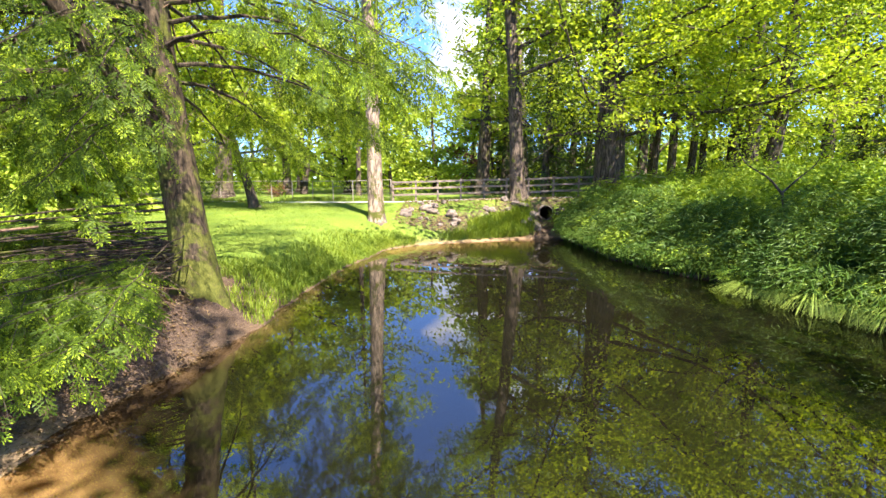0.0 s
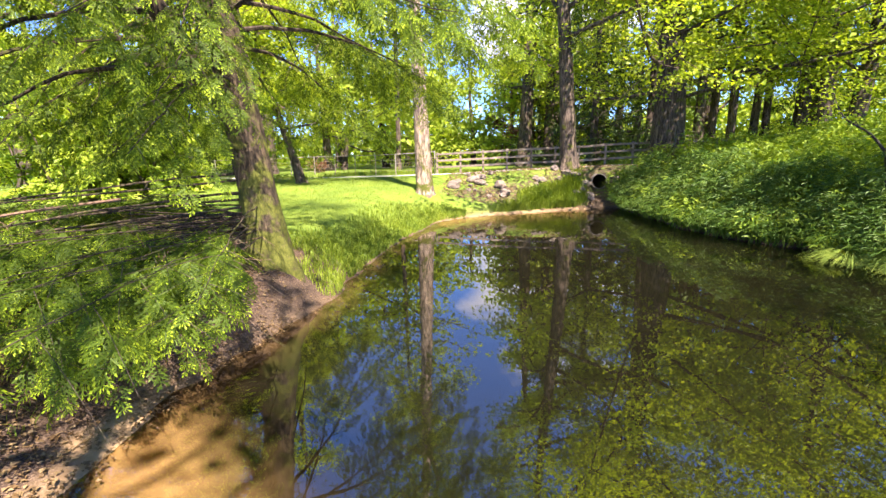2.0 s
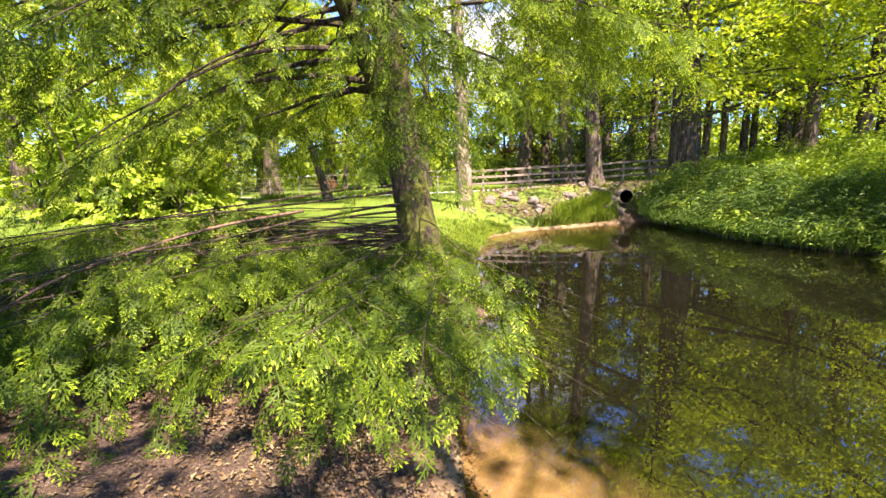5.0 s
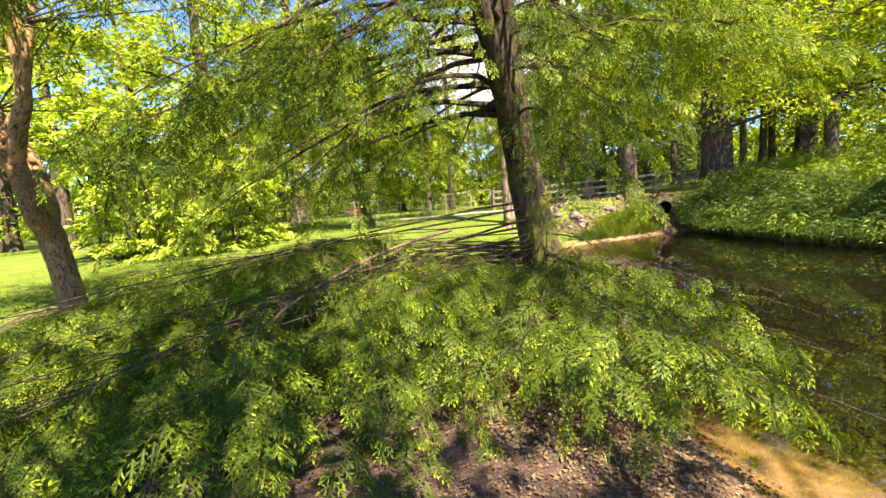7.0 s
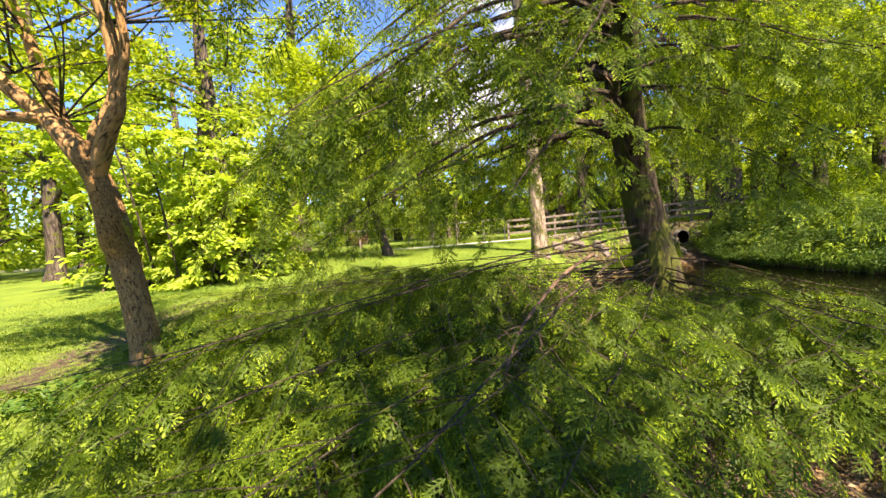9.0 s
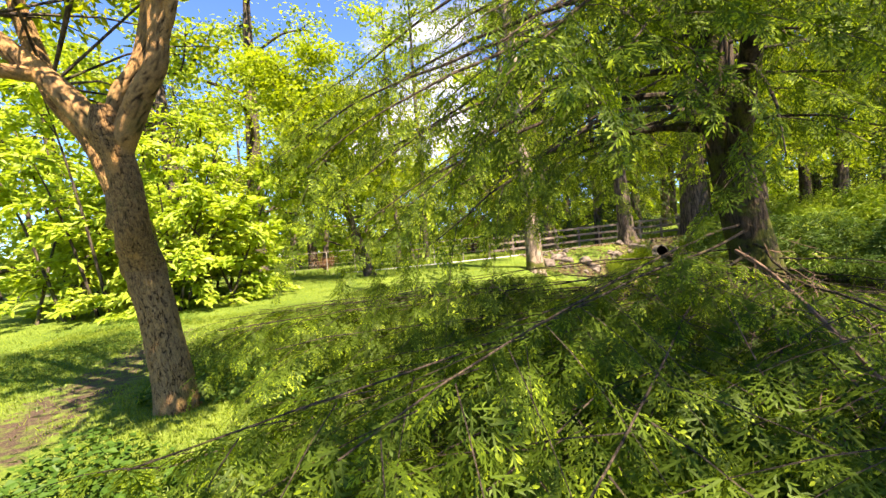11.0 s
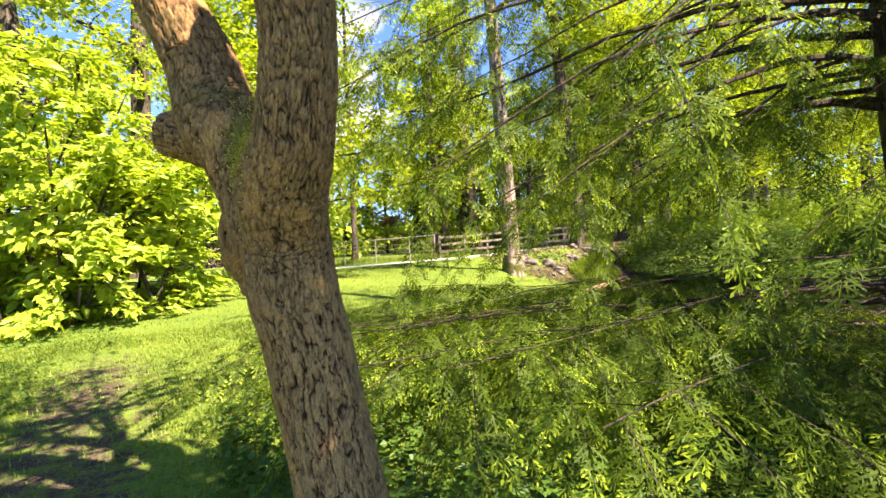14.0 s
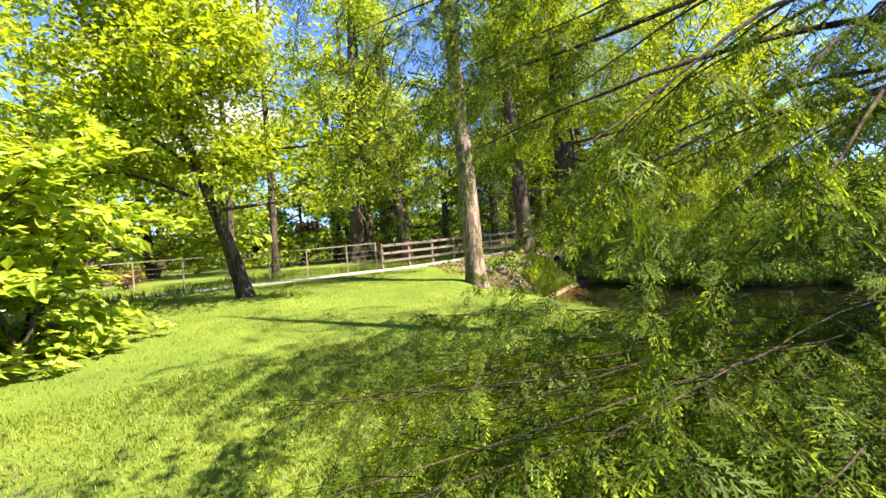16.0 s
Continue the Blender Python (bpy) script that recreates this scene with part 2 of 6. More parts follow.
def ground_material():
    """Turf, bare soil, leaf litter, wet sand and mud, after the masks of the ground sheet."""
    m, nd, lk, out = shader("ground")
    pos = nd.new("ShaderNodeNewGeometry").outputs["Position"]

    def mask(n):
        a = nd.new("ShaderNodeAttribute")
        a.attribute_name = n
        return a.outputs["Fac"]
    fine, mid, broad = noise_tex(nd, lk, 60, 5, 0.7, None, pos), noise_tex(nd, lk, 7, 5, 0.6, None, pos), noise_tex(nd, lk, 0.8, 4, 0.6, None, pos)
    g = ramp(nd, [(0.3, (0.050, 0.085, 0.012)), (0.5, (0.105, 0.158, 0.022)), (0.7, (0.185, 0.23, 0.045))])
    lk.new(fine.outputs["Fac"], g.inputs["Fac"])
    gb = ramp(nd, [(0.35, (0.75, 0.8, 0.7)), (0.65, (1.2, 1.12, 1.0))])
    lk.new(broad.outputs["Fac"], gb.inputs["Fac"])
    grass = mixed(nd, lk, 1.0, g.outputs["Color"], gb.outputs["Color"], "MULTIPLY")
    s = ramp(nd, [(0.32, (0.024, 0.016, 0.012)), (0.52, (0.070, 0.047, 0.034)), (0.70, (0.20, 0.145, 0.105))])
    lk.new(fine.outputs["Fac"], s.inputs["Fac"])
    soil = mixed(nd, lk, 0.6, s.outputs["Color"], gb.outputs["Color"], "MULTIPLY")
    sd = ramp(nd, [(0.3, (0.26, 0.17, 0.085)), (0.7, (0.44, 0.30, 0.16))])
    lk.new(mid.outputs["Fac"], sd.inputs["Fac"])
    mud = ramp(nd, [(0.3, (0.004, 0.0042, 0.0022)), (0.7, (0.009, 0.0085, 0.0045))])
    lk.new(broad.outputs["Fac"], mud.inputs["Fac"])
    gv = ramp(nd, [(0.3, (0.24, 0.22, 0.20)), (0.7, (0.50, 0.48, 0.45))])
    lk.new(fine.outputs["Fac"], gv.inputs["Fac"])
    worn = nd.new("ShaderNodeMath")
    worn.operation = "ADD"
    wob = nd.new("ShaderNodeMapRange")
    wob.inputs["To Min"].default_value, wob.inputs["To Max"].default_value = -0.75, 0.75
    lk.new(mid.outputs["Fac"], wob.inputs["Value"])
    lk.new(mask("soil"), worn.inputs[0]), lk.new(wob.outputs[0], worn.inputs[1])
    wr = ramp(nd, [(0.35, (0, 0, 0)), (0.65, (1, 1, 1))])
    lk.new(worn.outputs[0], wr.inputs["Fac"])
    col = mixed(nd, lk, wr.outputs["Color"], grass, soil)
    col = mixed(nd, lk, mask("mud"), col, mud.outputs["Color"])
    col = mixed(nd, lk, mask("sand"), col, sd.outputs["Color"])
    col = mixed(nd, lk, mask("gravel"), col, gv.outputs["Color"])
    surface(nd, lk, out, col, 0.95, bump_of(nd, lk, mixed(nd, lk, 0.5, fine.outputs["Fac"], mid.outputs["Fac"]), 0.8, 0.03), 0.1)
    return m


def water_material():
    m, nd, lk, out = shader("pond_water")
    pos = nd.new("ShaderNodeNewGeometry").outputs["Position"]
    n1, n2 = noise_tex(nd, lk, 1.1, 2, 0.5, (1, 0.5, 1), pos), noise_tex(nd, lk, 6.0, 2, 0.5, (1, 0.6, 1), pos)
    nm = bump_of(nd, lk, mixed(nd, lk, 0.25, n1.outputs["Fac"], n2.outputs["Fac"]), 0.03, 0.05)
    fr, tr, gl, mix = nd.new("ShaderNodeFresnel"), nd.new("ShaderNodeBsdfTransparent"), nd.new("ShaderNodeBsdfGlossy"), nd.new("ShaderNodeMixShader")
    fr.inputs["IOR"].default_value = 2.5
    lk.new(nm, fr.inputs["Normal"]), lk.new(nm, gl.inputs["Normal"])
    tr.inputs["Color"].default_value = (0.60, 0.55, 0.38, 1)
    gl.inputs["Roughness"].default_value = 0.0
    # suspended silt clouds the water a little
    silt, body = nd.new("ShaderNodeBsdfDiffuse"), nd.new("ShaderNodeMixShader")
    drift = noise_tex(nd, lk, 0.35, 3, 0.5, None, pos)
    tint = ramp(nd, [(0.52, (0.003, 0.0035, 0.0015)), (0.66, (0.008, 0.008, 0.004)), (0.76, (0.06, 0.056, 0.032))])
    lk.new(drift.outputs["Fac"], tint.inputs["Fac"])
    lk.new(tint.outputs["Color"], silt.inputs["Color"])
    body.inputs[0].default_value = 0.16
    lk.new(tr.outputs[0], body.inputs[1]), lk.new(silt.outputs[0], body.inputs[2])
    lk.new(fr.outputs[0], mix.inputs[0]), lk.new(body.outputs[0], mix.inputs[1]), lk.new(gl.outputs[0], mix.inputs[2])
    lk.new(mix.outputs[0], out.inputs["Surface"])
    return m


def plain_material(name, a, b, scale, rough, stretch=None, bump=0.4, dist=0.01, metal=0.0):
    m, nd, lk, out = shader(name)
    n = noise_tex(nd, lk, scale, 6, 0.65, stretch, nd.new("ShaderNodeNewGeometry").outputs["Position"])
    r = ramp(nd, [(0.32, a), (0.68, b)])
    lk.new(n.outputs["Fac"], r.inputs["Fac"])
    info = nd.new("ShaderNodeObjectInfo")
    tone = ramp(nd, [(0, (0.78, 0.78, 0.8)), (1, (1.15, 1.12, 1.08))])
    lk.new(info.outputs["Random"], tone.inputs["Fac"])
    p = surface(nd, lk, out, mixed(nd, lk, 0.9, r.outputs["Color"], tone.outputs["Color"], "MULTIPLY"), rough,
                bump_of(nd, lk, n.outputs["Fac"], bump, dist))
    p.inputs["Metallic"].default_value = metal
    return m


M_GROUND, M_WATER = ground_material(), water_material()
M_HEM_BARK = bark_material("hemlock_bark", (0.018, 0.014, 0.010), (0.082, 0.062, 0.040), 0.6, 8.0, 0.16)
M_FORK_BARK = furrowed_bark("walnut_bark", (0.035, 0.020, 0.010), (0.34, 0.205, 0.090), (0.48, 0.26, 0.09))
M_SCAR = plain_material("healed_wood", (0.10, 0.050, 0.014), (0.40, 0.215, 0.062), 55, 0.85, (1, 1, 0.28), 1.0, 0.010)
M_HOLLOW_SHADE = plain_material("hollow_shade", (0.010, 0.007, 0.005), (0.035, 0.022, 0.014), 30, 0.95)
M_LIMB = bark_material("hemlock_limb", (0.020, 0.016, 0.011), (0.085, 0.066, 0.046), 0.25, 14.0)
M_PALE_BARK = bark_material("pale_bark", (0.085, 0.066, 0.052), (0.33, 0.26, 0.20), 0.25, 7.0, 0.14)
M_DARK_BARK = bark_material("dark_bark", (0.028, 0.022, 0.018), (0.12, 0.095, 0.075), 0.3, 7.0, 0.04)
M_TWIG = plain_material("dead_twig", (0.07, 0.042, 0.026), (0.19, 0.12, 0.075), 30, 0.9)
M_MOSS = plain_material("moss", (0.34, 0.30, 0.03), (0.62, 0.53, 0.07), 40, 0.95, None, 1.0, 0.02)
M_CUT = plain_material("cut_wood", (0.25, 0.17, 0.10), (0.52, 0.40, 0.27), 14, 0.85)
M_HEM_LEAF = leaf_material("hemlock_needles", [(0.034, 0.060, 0.010), (0.064, 0.104, 0.014), (0.108, 0.160, 0.021)], 0.42, 0.008)
M_HEM_NEW = leaf_material("hemlock_new_growth", [(0.15, 0.225, 0.018), (0.245, 0.335, 0.029), (0.36, 0.44, 0.048)], 0.5, 0.008)
M_BEECH = leaf_material("beech_leaf", [(0.13, 0.19, 0.016), (0.24, 0.31, 0.025), (0.37, 0.42, 0.04)], 0.55)
M_MAPLE = leaf_material("maple_leaf", [(0.08, 0.135, 0.016), (0.14, 0.21, 0.022), (0.23, 0.29, 0.034)], 0.5)
M_FAR = leaf_material("far_leaf", [(0.13, 0.20, 0.026), (0.25, 0.33, 0.045), (0.40, 0.46, 0.08)], 0.52)
M_MAG = leaf_material("magnolia_leaf", [(0.17, 0.26, 0.03), (0.29, 0.38, 0.05), (0.44, 0.50, 0.10)], 0.5)
M_FORKLEAF = leaf_material("hickory_leaf", [(0.16, 0.22, 0.02), (0.26, 0.30, 0.03), (0.36, 0.36, 0.05)], 0.55)
M_SPRUCE = leaf_material("spruce_needles", [(0.03, 0.052, 0.016), (0.05, 0.08, 0.022), (0.08, 0.115, 0.03)], 0.25)
M_HERB = leaf_material("herb_leaf", [(0.085, 0.145, 0.02), (0.18, 0.26, 0.035), (0.32, 0.40, 0.06)], 0.42)
M_REED = leaf_material("sedge_blade", [(0.034, 0.076, 0.018), (0.062, 0.118, 0.026), (0.135, 0.185, 0.045)], 0.33)
M_COPPER = leaf_material("copper_leaf", [(0.10, 0.045, 0.05), (0.18, 0.085, 0.085), (0.28, 0.15, 0.14)], 0.4)
M_GRASS = leaf_material("grass_blade", [(0.070, 0.118, 0.014), (0.142, 0.20, 0.024), (0.25, 0.295, 0.05)], 0.4)
M_SEDGE = leaf_material("weeping_sedge", [(0.10, 0.16, 0.04), (0.19, 0.26, 0.07), (0.34, 0.40, 0.13)], 0.35)
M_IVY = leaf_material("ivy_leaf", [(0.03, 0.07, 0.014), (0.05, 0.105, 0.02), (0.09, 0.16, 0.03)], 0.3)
M_LITTER = leaf_material("fallen_leaf", [(0.045, 0.025, 0.018), (0.115, 0.07, 0.052), (0.28, 0.20, 0.16)], 0.12)
M_RAIL = plain_material("weathered_plank", (0.10, 0.075, 0.055), (0.25, 0.20, 0.155), 12, 0.85, (0.3, 4, 4))
M_PIPE = plain_material("galvanised_pipe", (0.20, 0.17, 0.14), (0.34, 0.30, 0.25), 8, 0.6)
M_CONC = plain_material("corrugated_culvert", (0.05, 0.045, 0.04), (0.13, 0.115, 0.10), 9, 0.7)
M_ROCK = plain_material("bank_stone", (0.075, 0.058, 0.045), (0.22, 0.175, 0.135), 6, 0.9, None, 0.9, 0.04)
M_ROOF = plain_material("blue_shingle", (0.10, 0.14, 0.20), (0.17, 0.22, 0.30), 3, 0.8)


# ---- mesh helpers ----
RNG = np.random.default_rng(7)


def mesh_np(name, verts, faces, mats, mat_index=None, smooth=False):
    """A mesh from arrays; faces: arrays of equal-sided polygons, one array a kind."""
    me = bpy.data.meshes.new(name)
    faces = [np.asarray(f, np.int32) for f in faces if len(f)]
    verts = np.asarray(verts, np.float32)
    loops = np.concatenate([f.ravel() for f in faces])
    sizes = np.concatenate([np.full(len(f), f.shape[1], np.int32) for f in faces])
    me.vertices.add(len(verts)), me.loops.add(len(loops)), me.polygons.add(len(sizes))
    me.vertices.foreach_set("co", verts.ravel())
    me.loops.foreach_set("vertex_index", loops)
    me.polygons.foreach_set("loop_start", np.concatenate([[0], np.cumsum(sizes)[:-1]]).astype(np.int32))
    for mt in mats:
        me.materials.append(mt)
    if mat_index is not None:
        me.polygons.foreach_set("material_index", np.asarray(mat_index, np.int32))
    me.polygons.foreach_set("use_smooth", np.full(len(sizes), smooth))
    me.update(calc_edges=True)
    return me


def thing(name, label, category, at=(0, 0, 0), group="", kind=""):
    ob = new(name)
    ob.empty_display_size = 0.2
    ob.location = at
    return tagged(ob, label, category, group, kind)


def child(name, me, parent, label=""):
    ob = new(name, me)
    ob.parent = parent
    ob.matrix_parent_inverse = Matrix.Translation(parent.location).inverted()
    return tagged(ob, label)


def unit(v):
    v = np.asarray(v, float)
    return v / (np.linalg.norm(v, axis=-1, keepdims=True) + 1e-9)


def smooth_line(points, n):
    """A curve through points, resampled into n."""
    p = np.asarray(points, float)
    k = np.linspace(0, len(p) - 1, n)
    i = np.clip(k.astype(int), 0, len(p) - 2)
    f = (k - i)[:, None]
    a, b, c, d = p[np.maximum(i - 1, 0)], p[i], p[i + 1], p[np.minimum(i + 2, len(p) - 1)]
    return 0.5 * (2 * b + (c - a) * f + (2 * a - 5 * b + 4 * c - d) * f**2 + (3 * b - a - 3 * c + d) * f**3)


def tube(line, radii, sides, cap=True):
    """Vertices and quads of a tube along line."""
    line, radii = np.asarray(line, float), np.asarray(radii, float)
    n = len(line)
    tan = unit(np.gradient(line, axis=0))
    ref = np.where(np.abs(tan[:, 2:3]) > 0.92, np.array([[1.0, 0, 0]]), np.array([[0, 0, 1.0]]))
    u = unit(np.cross(tan, ref))
    for i in range(1, n):
        if u[i] @ u[i - 1] < 0.3:
            u[i] = unit(u[i - 1] - tan[i] * (u[i - 1] @ tan[i]))
    w = np.cross(tan, u)
    a = np.linspace(0, 2 * np.pi, sides, endpoint=False)
    ring = np.cos(a)[None, :, None] * u[:, None] + np.sin(a)[None, :, None] * w[:, None]
    v = (line[:, None] + ring * radii[:, None, None]).reshape(-1, 3)
    i, j = np.meshgrid(np.arange(n - 1), np.arange(sides), indexing="ij")
    jn = (j + 1) % sides
    q = np.stack([i * sides + j, i * sides + jn, (i + 1) * sides + jn, (i + 1) * sides + j], -1).reshape(-1, 4)
    return v, q


class Heap:
    """Gathers pieces of one mesh."""
    def __init__(self):
        self.v, self.f, self.m, self.n = [], {}, {}, 0

    def add(self, v, f, mat=0):
        f = np.asarray(f)
        self.v.append(np.asarray(v, float))
        self.f.setdefault(f.shape[1], []).append(f + self.n)
        self.m.setdefault(f.shape[1], []).append(np.full(len(f), mat) if np.isscalar(mat) else mat)
        self.n += len(v)

    def mesh(self, name, mats, smooth=False):
        ks = sorted(self.f)
        return mesh_np(name, np.concatenate(self.v), [np.concatenate(self.f[k]) for k in ks], mats,
                       np.concatenate([np.concatenate(self.m[k]) for k in ks]), smooth)


def leaves(pos, axis, normal, length, width, fold=0.12):
    """Diamond leaves folded along the midrib: quads in one array."""
    axis = unit(axis)
    side = unit(np.cross(normal, axis))
    up = np.cross(axis, side)
    length, width = np.asarray(length)[:, None], np.asarray(width)[:, None]
    mid = pos + axis * length * 0.45
    v = np.stack([pos, mid + side * width * 0.5 + up * width * fold, pos + axis * length - up * length * 0.08, mid - side * width * 0.5 + up * width * fold], 1)
    return v.reshape(-1, 3), np.arange(len(pos) * 4).reshape(-1, 4)


def scatter_dirs(n, flat=0.5):
    d = RNG.normal(size=(n, 3))
    d[:, 2] *= flat
    return unit(d)


def fbm(p, scale, octaves=3):
    """Cheap smooth noise on an array of places, about -1 to 1."""
    p = np.asarray(p, float) * scale
    out, amp = np.zeros(len(p)), 1.0
    for o in range(octaves):
        a, b, c = p[:, 0] + 3.1 * o, p[:, 1] - 1.7 * o, (p[:, 2] if p.shape[1] > 2 else 0) + 0.9 * o
        out += amp * (np.sin(a + 1.7 * np.sin(b * 0.8 + c)) + np.sin(b * 1.13 + 1.3 * np.sin(c * 0.9 + a * 0.7)) + np.sin(c * 1.21 + 1.5 * np.sin(a * 0.6))) / 3
        p, amp = p * 2.03, amp * 0.5
    return out / 1.75


# ---- the lie of the land ----
SHORE = np.array([(-2.95, 0.5), (-3.0, 1.6), (-3.05, 2.6), (-3.12, 3.3), (-3.2, 3.9), (-3.1, 4.6), (-2.9, 5.3), (-2.76, 6.2), (-2.7, 7.3), (-2.72, 8.8),
                  (-2.65, 10.4), (-2.42, 12.2), (-1.8, 15.0), (-0.5, 16.2), (1.0, 17.0), (2.7, 17.6), (3.8, 18.0), (4.5, 18.5),
                  (5.0, 17.8), (5.2, 15.4), (5.35, 13.1), (5.8, 11.7), (6.75, 10.2), (6.85, 8.5), (7.3, 7.5), (7.6, 6.0), (8.0, 3.5), (8.4, 0.4)])
PATH_MID = np.array([(-40, 38, 0.9), (-28, 33, 1.0), (-20, 29.5, 1.0), (-13, 26.2, 1.05), (-8.5, 24.4, 1.15), (-4.5, 22.9, 1.25), (-1.5, 21.6, 1.36), (1.5, 21.2, 1.5),
                     (5, 21.3, 1.6), (9, 22.2, 1.65), (15, 24, 1.8), (24, 27, 2.1), (40, 33, 2.6)])


def shore_distance(x, y):
    """Metres from the water's edge; below zero in the pond."""
    p = np.stack([x, y], -1)
    a, b = SHORE, np.roll(SHORE, -1, 0)
    best, inside = np.full(len(p), 1e9), np.zeros(len(p), bool)
    for s, e in zip(a, b):
        d = e - s
        t = np.clip(((p - s) @ d) / (d @ d), 0, 1)
        best = np.minimum(best, np.linalg.norm(p - s - t[:, None] * d, axis=1))
        cross = ((s[1] > p[:, 1]) != (e[1] > p[:, 1])) & (p[:, 0] < (e[0] - s[0]) * (p[:, 1] - s[1]) / (e[1] - s[1] + 1e-12) + s[0])
        inside ^= cross
    ragged = 0.15 * fbm(np.stack([x, y, x * 0], -1), 2.6, 2) + 0.05 * fbm(np.stack([y, x, x * 0], -1), 8.0, 2)
    return np.where(inside, -best, best) + ragged


def path_distance(x, y):
    line = smooth_line(PATH_MID, 240)
    p = np.stack([x, y], -1)
    best, zz = np.full(len(p), 1e9), np.zeros(len(p))
    for q in line:
        d = np.hypot(p[:, 0] - q[0], p[:, 1] - q[1])
        zz = np.where(d < best, q[2], zz)
        best = np.minimum(best, d)
    return best, zz


def ease(a, b, x):
    t = np.clip((x - a) / (b - a), 0, 1)
    return t * t * (3 - 2 * t)


def land(x, y):
    """Height of the ground, pond bed included."""
    x, y = np.asarray(x, float), np.asarray(y, float)
    d = shore_distance(x, y)
    lawn = 0.60 + 0.046 * np.clip(y - 9, 0, 9) + 0.03 * np.clip(y - 18, 0, 30)
    lawn = np.minimum(lawn, 1.25) - 0.012 * np.clip(-x - 12, 0, 30)
    right = 1.1 + 0.11 * np.clip(x - 8, 0, 12) + 0.02 * np.clip(y, 0, 40) + 0.05 * np.clip(x - 20, 0, 60)
    side = ease(2.0, 6.0, x - np.clip(y - 19, 0, 30) * 0.3)
    h = lawn * (1 - side) + right * side
    run = np.where(x > 4.6, 2.6, np.where(y < 9.6, 0.62 + 1.9 * (1 - ease(3.2, 4.8, y)) + 1.3 * ease(7.6, 9.6, y), np.where((y > 14.5) & (x < 3.4), 2.9, 2.0)))
    shore_rise = ease(-0.05, 1.0, d / run) * 0.97 + 0.03 * np.clip(d / 0.5, 0, 1)
    h = h * shore_rise + 0.02
    h = h + 0.03 * fbm(np.stack([x, y, x * 0], -1), 0.9) * np.clip(d, 0, 1)
    pd, pz = path_distance(x, y)
    k = 1 - ease(0.9, 2.6, pd)
    k = k * ease(0.1, 1.5, d)
    h = h * (1 - k) + pz * k
    notch = np.exp(-((x - 4.5) / 0.55) ** 4) * (1 - ease(19.55, 19.95, y)) * ease(18.0, 18.7, y)
    h = np.minimum(h, h * (1 - notch) + (0.22 + 0.30 * np.clip(y - 18.6, 0, 1.3)) * notch)
    far = np.hypot(x, y - 10)
    h = h + 0.035 * np.clip(far - 45, 0, 60)
    bed = -np.clip(-d * np.where((x < -1) & (y < 4.4), 0.16, 0.34), 0.0, 0.7) - 0.015
    return np.where(d > 0, h, bed)


def grid_axis(lo, hi, step, far):
    mid = np.arange(lo, hi + step / 2, step)
    grow = np.cumsum(step * 1.22 ** np.arange(1, 60))
    grow = grow[grow < far]
    return np.concatenate([lo - grow[::-1], mid, hi + grow])


gx, gy = grid_axis(-19, 13, 0.16, 700), grid_axis(-3, 27, 0.16, 700)
X, Y = [a.ravel() for a in np.meshgrid(gx, gy, indexing="ij")]
Z = land(X, Y)
nx, ny = len(gx), len(gy)
gi, gj = np.meshgrid(np.arange(nx - 1), np.arange(ny - 1), indexing="ij")
quads = np.stack([gi * ny + gj, (gi + 1) * ny + gj, (gi + 1) * ny + gj + 1, gi * ny + gj + 1], -1).reshape(-1, 4)
ground_me = mesh_np("ground", np.stack([X, Y, Z], -1), [quads], [M_GROUND], None, True)
D = shore_distance(X, Y)
PD, _ = path_distance(X, Y)
under_hem = np.exp(-(((X + 5.2) / 3.4) ** 2 + ((Y - 5.2) / 3.0) ** 2))
worn_track = np.exp(-((np.abs((X + 12.3) + 0.12 * (Y - 7)) / 0.8) ** 2)) * ease(3, 6, Y) * (1 - ease(10.5, 13, Y))
near_shore = np.exp(-(np.clip(D, 0, 9) / np.where((Y > 6.3) & (X < 3), 0.16, 0.45)) ** 2)
embank = (1 - ease(0.6, 1.6, np.abs(D - 1.1))) * ease(16.5, 18, Y) * (X > -2.6) * (X < 8)
trodden = (1 - ease(2.2, 3.6, Y))
soil = np.clip(1.6 * under_hem + 0.6 * worn_track + 0.8 * near_shore + 0.6 * embank + 0.55 * trodden, 0, 1.2)
along, across = (X + 2.75) * 0.8 - (Y - 2.95) * 0.6, (X + 2.75) * 0.6 + (Y - 2.95) * 0.8
sandbar = np.exp(-((along / 1.15) ** 2) - ((across + 0.08 * fbm(np.stack([X, Y, X * 0], -1), 3.0)) / 0.5) ** 2)
sand = np.clip(1.1 * sandbar * (D < 0.3) + 0.6 * np.exp(-((D + 0.05) / 0.4) ** 2) * (Y > 14.5) * (X < 3.6) + 0.15 * np.exp(-((D + 0.12) / 0.18) ** 2) * (X < 0), 0, 1)
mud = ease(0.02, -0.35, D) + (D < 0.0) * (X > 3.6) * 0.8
for name, val in (("soil", soil), ("sand", sand), ("mud", np.clip(mud, 0, 1)), ("gravel", 1 - ease(0.6, 0.95, PD + 0.15 * fbm(np.stack([X, Y, X * 0], -1), 2.0)))):
    at = ground_me.attributes.new(name, "FLOAT", "POINT")
    at.data.foreach_set("value", np.asarray(val, np.float32))
ground = tagged(new("ground", ground_me), "grassy park ground with bare soil and a gravel path", "ground", kind="structure")

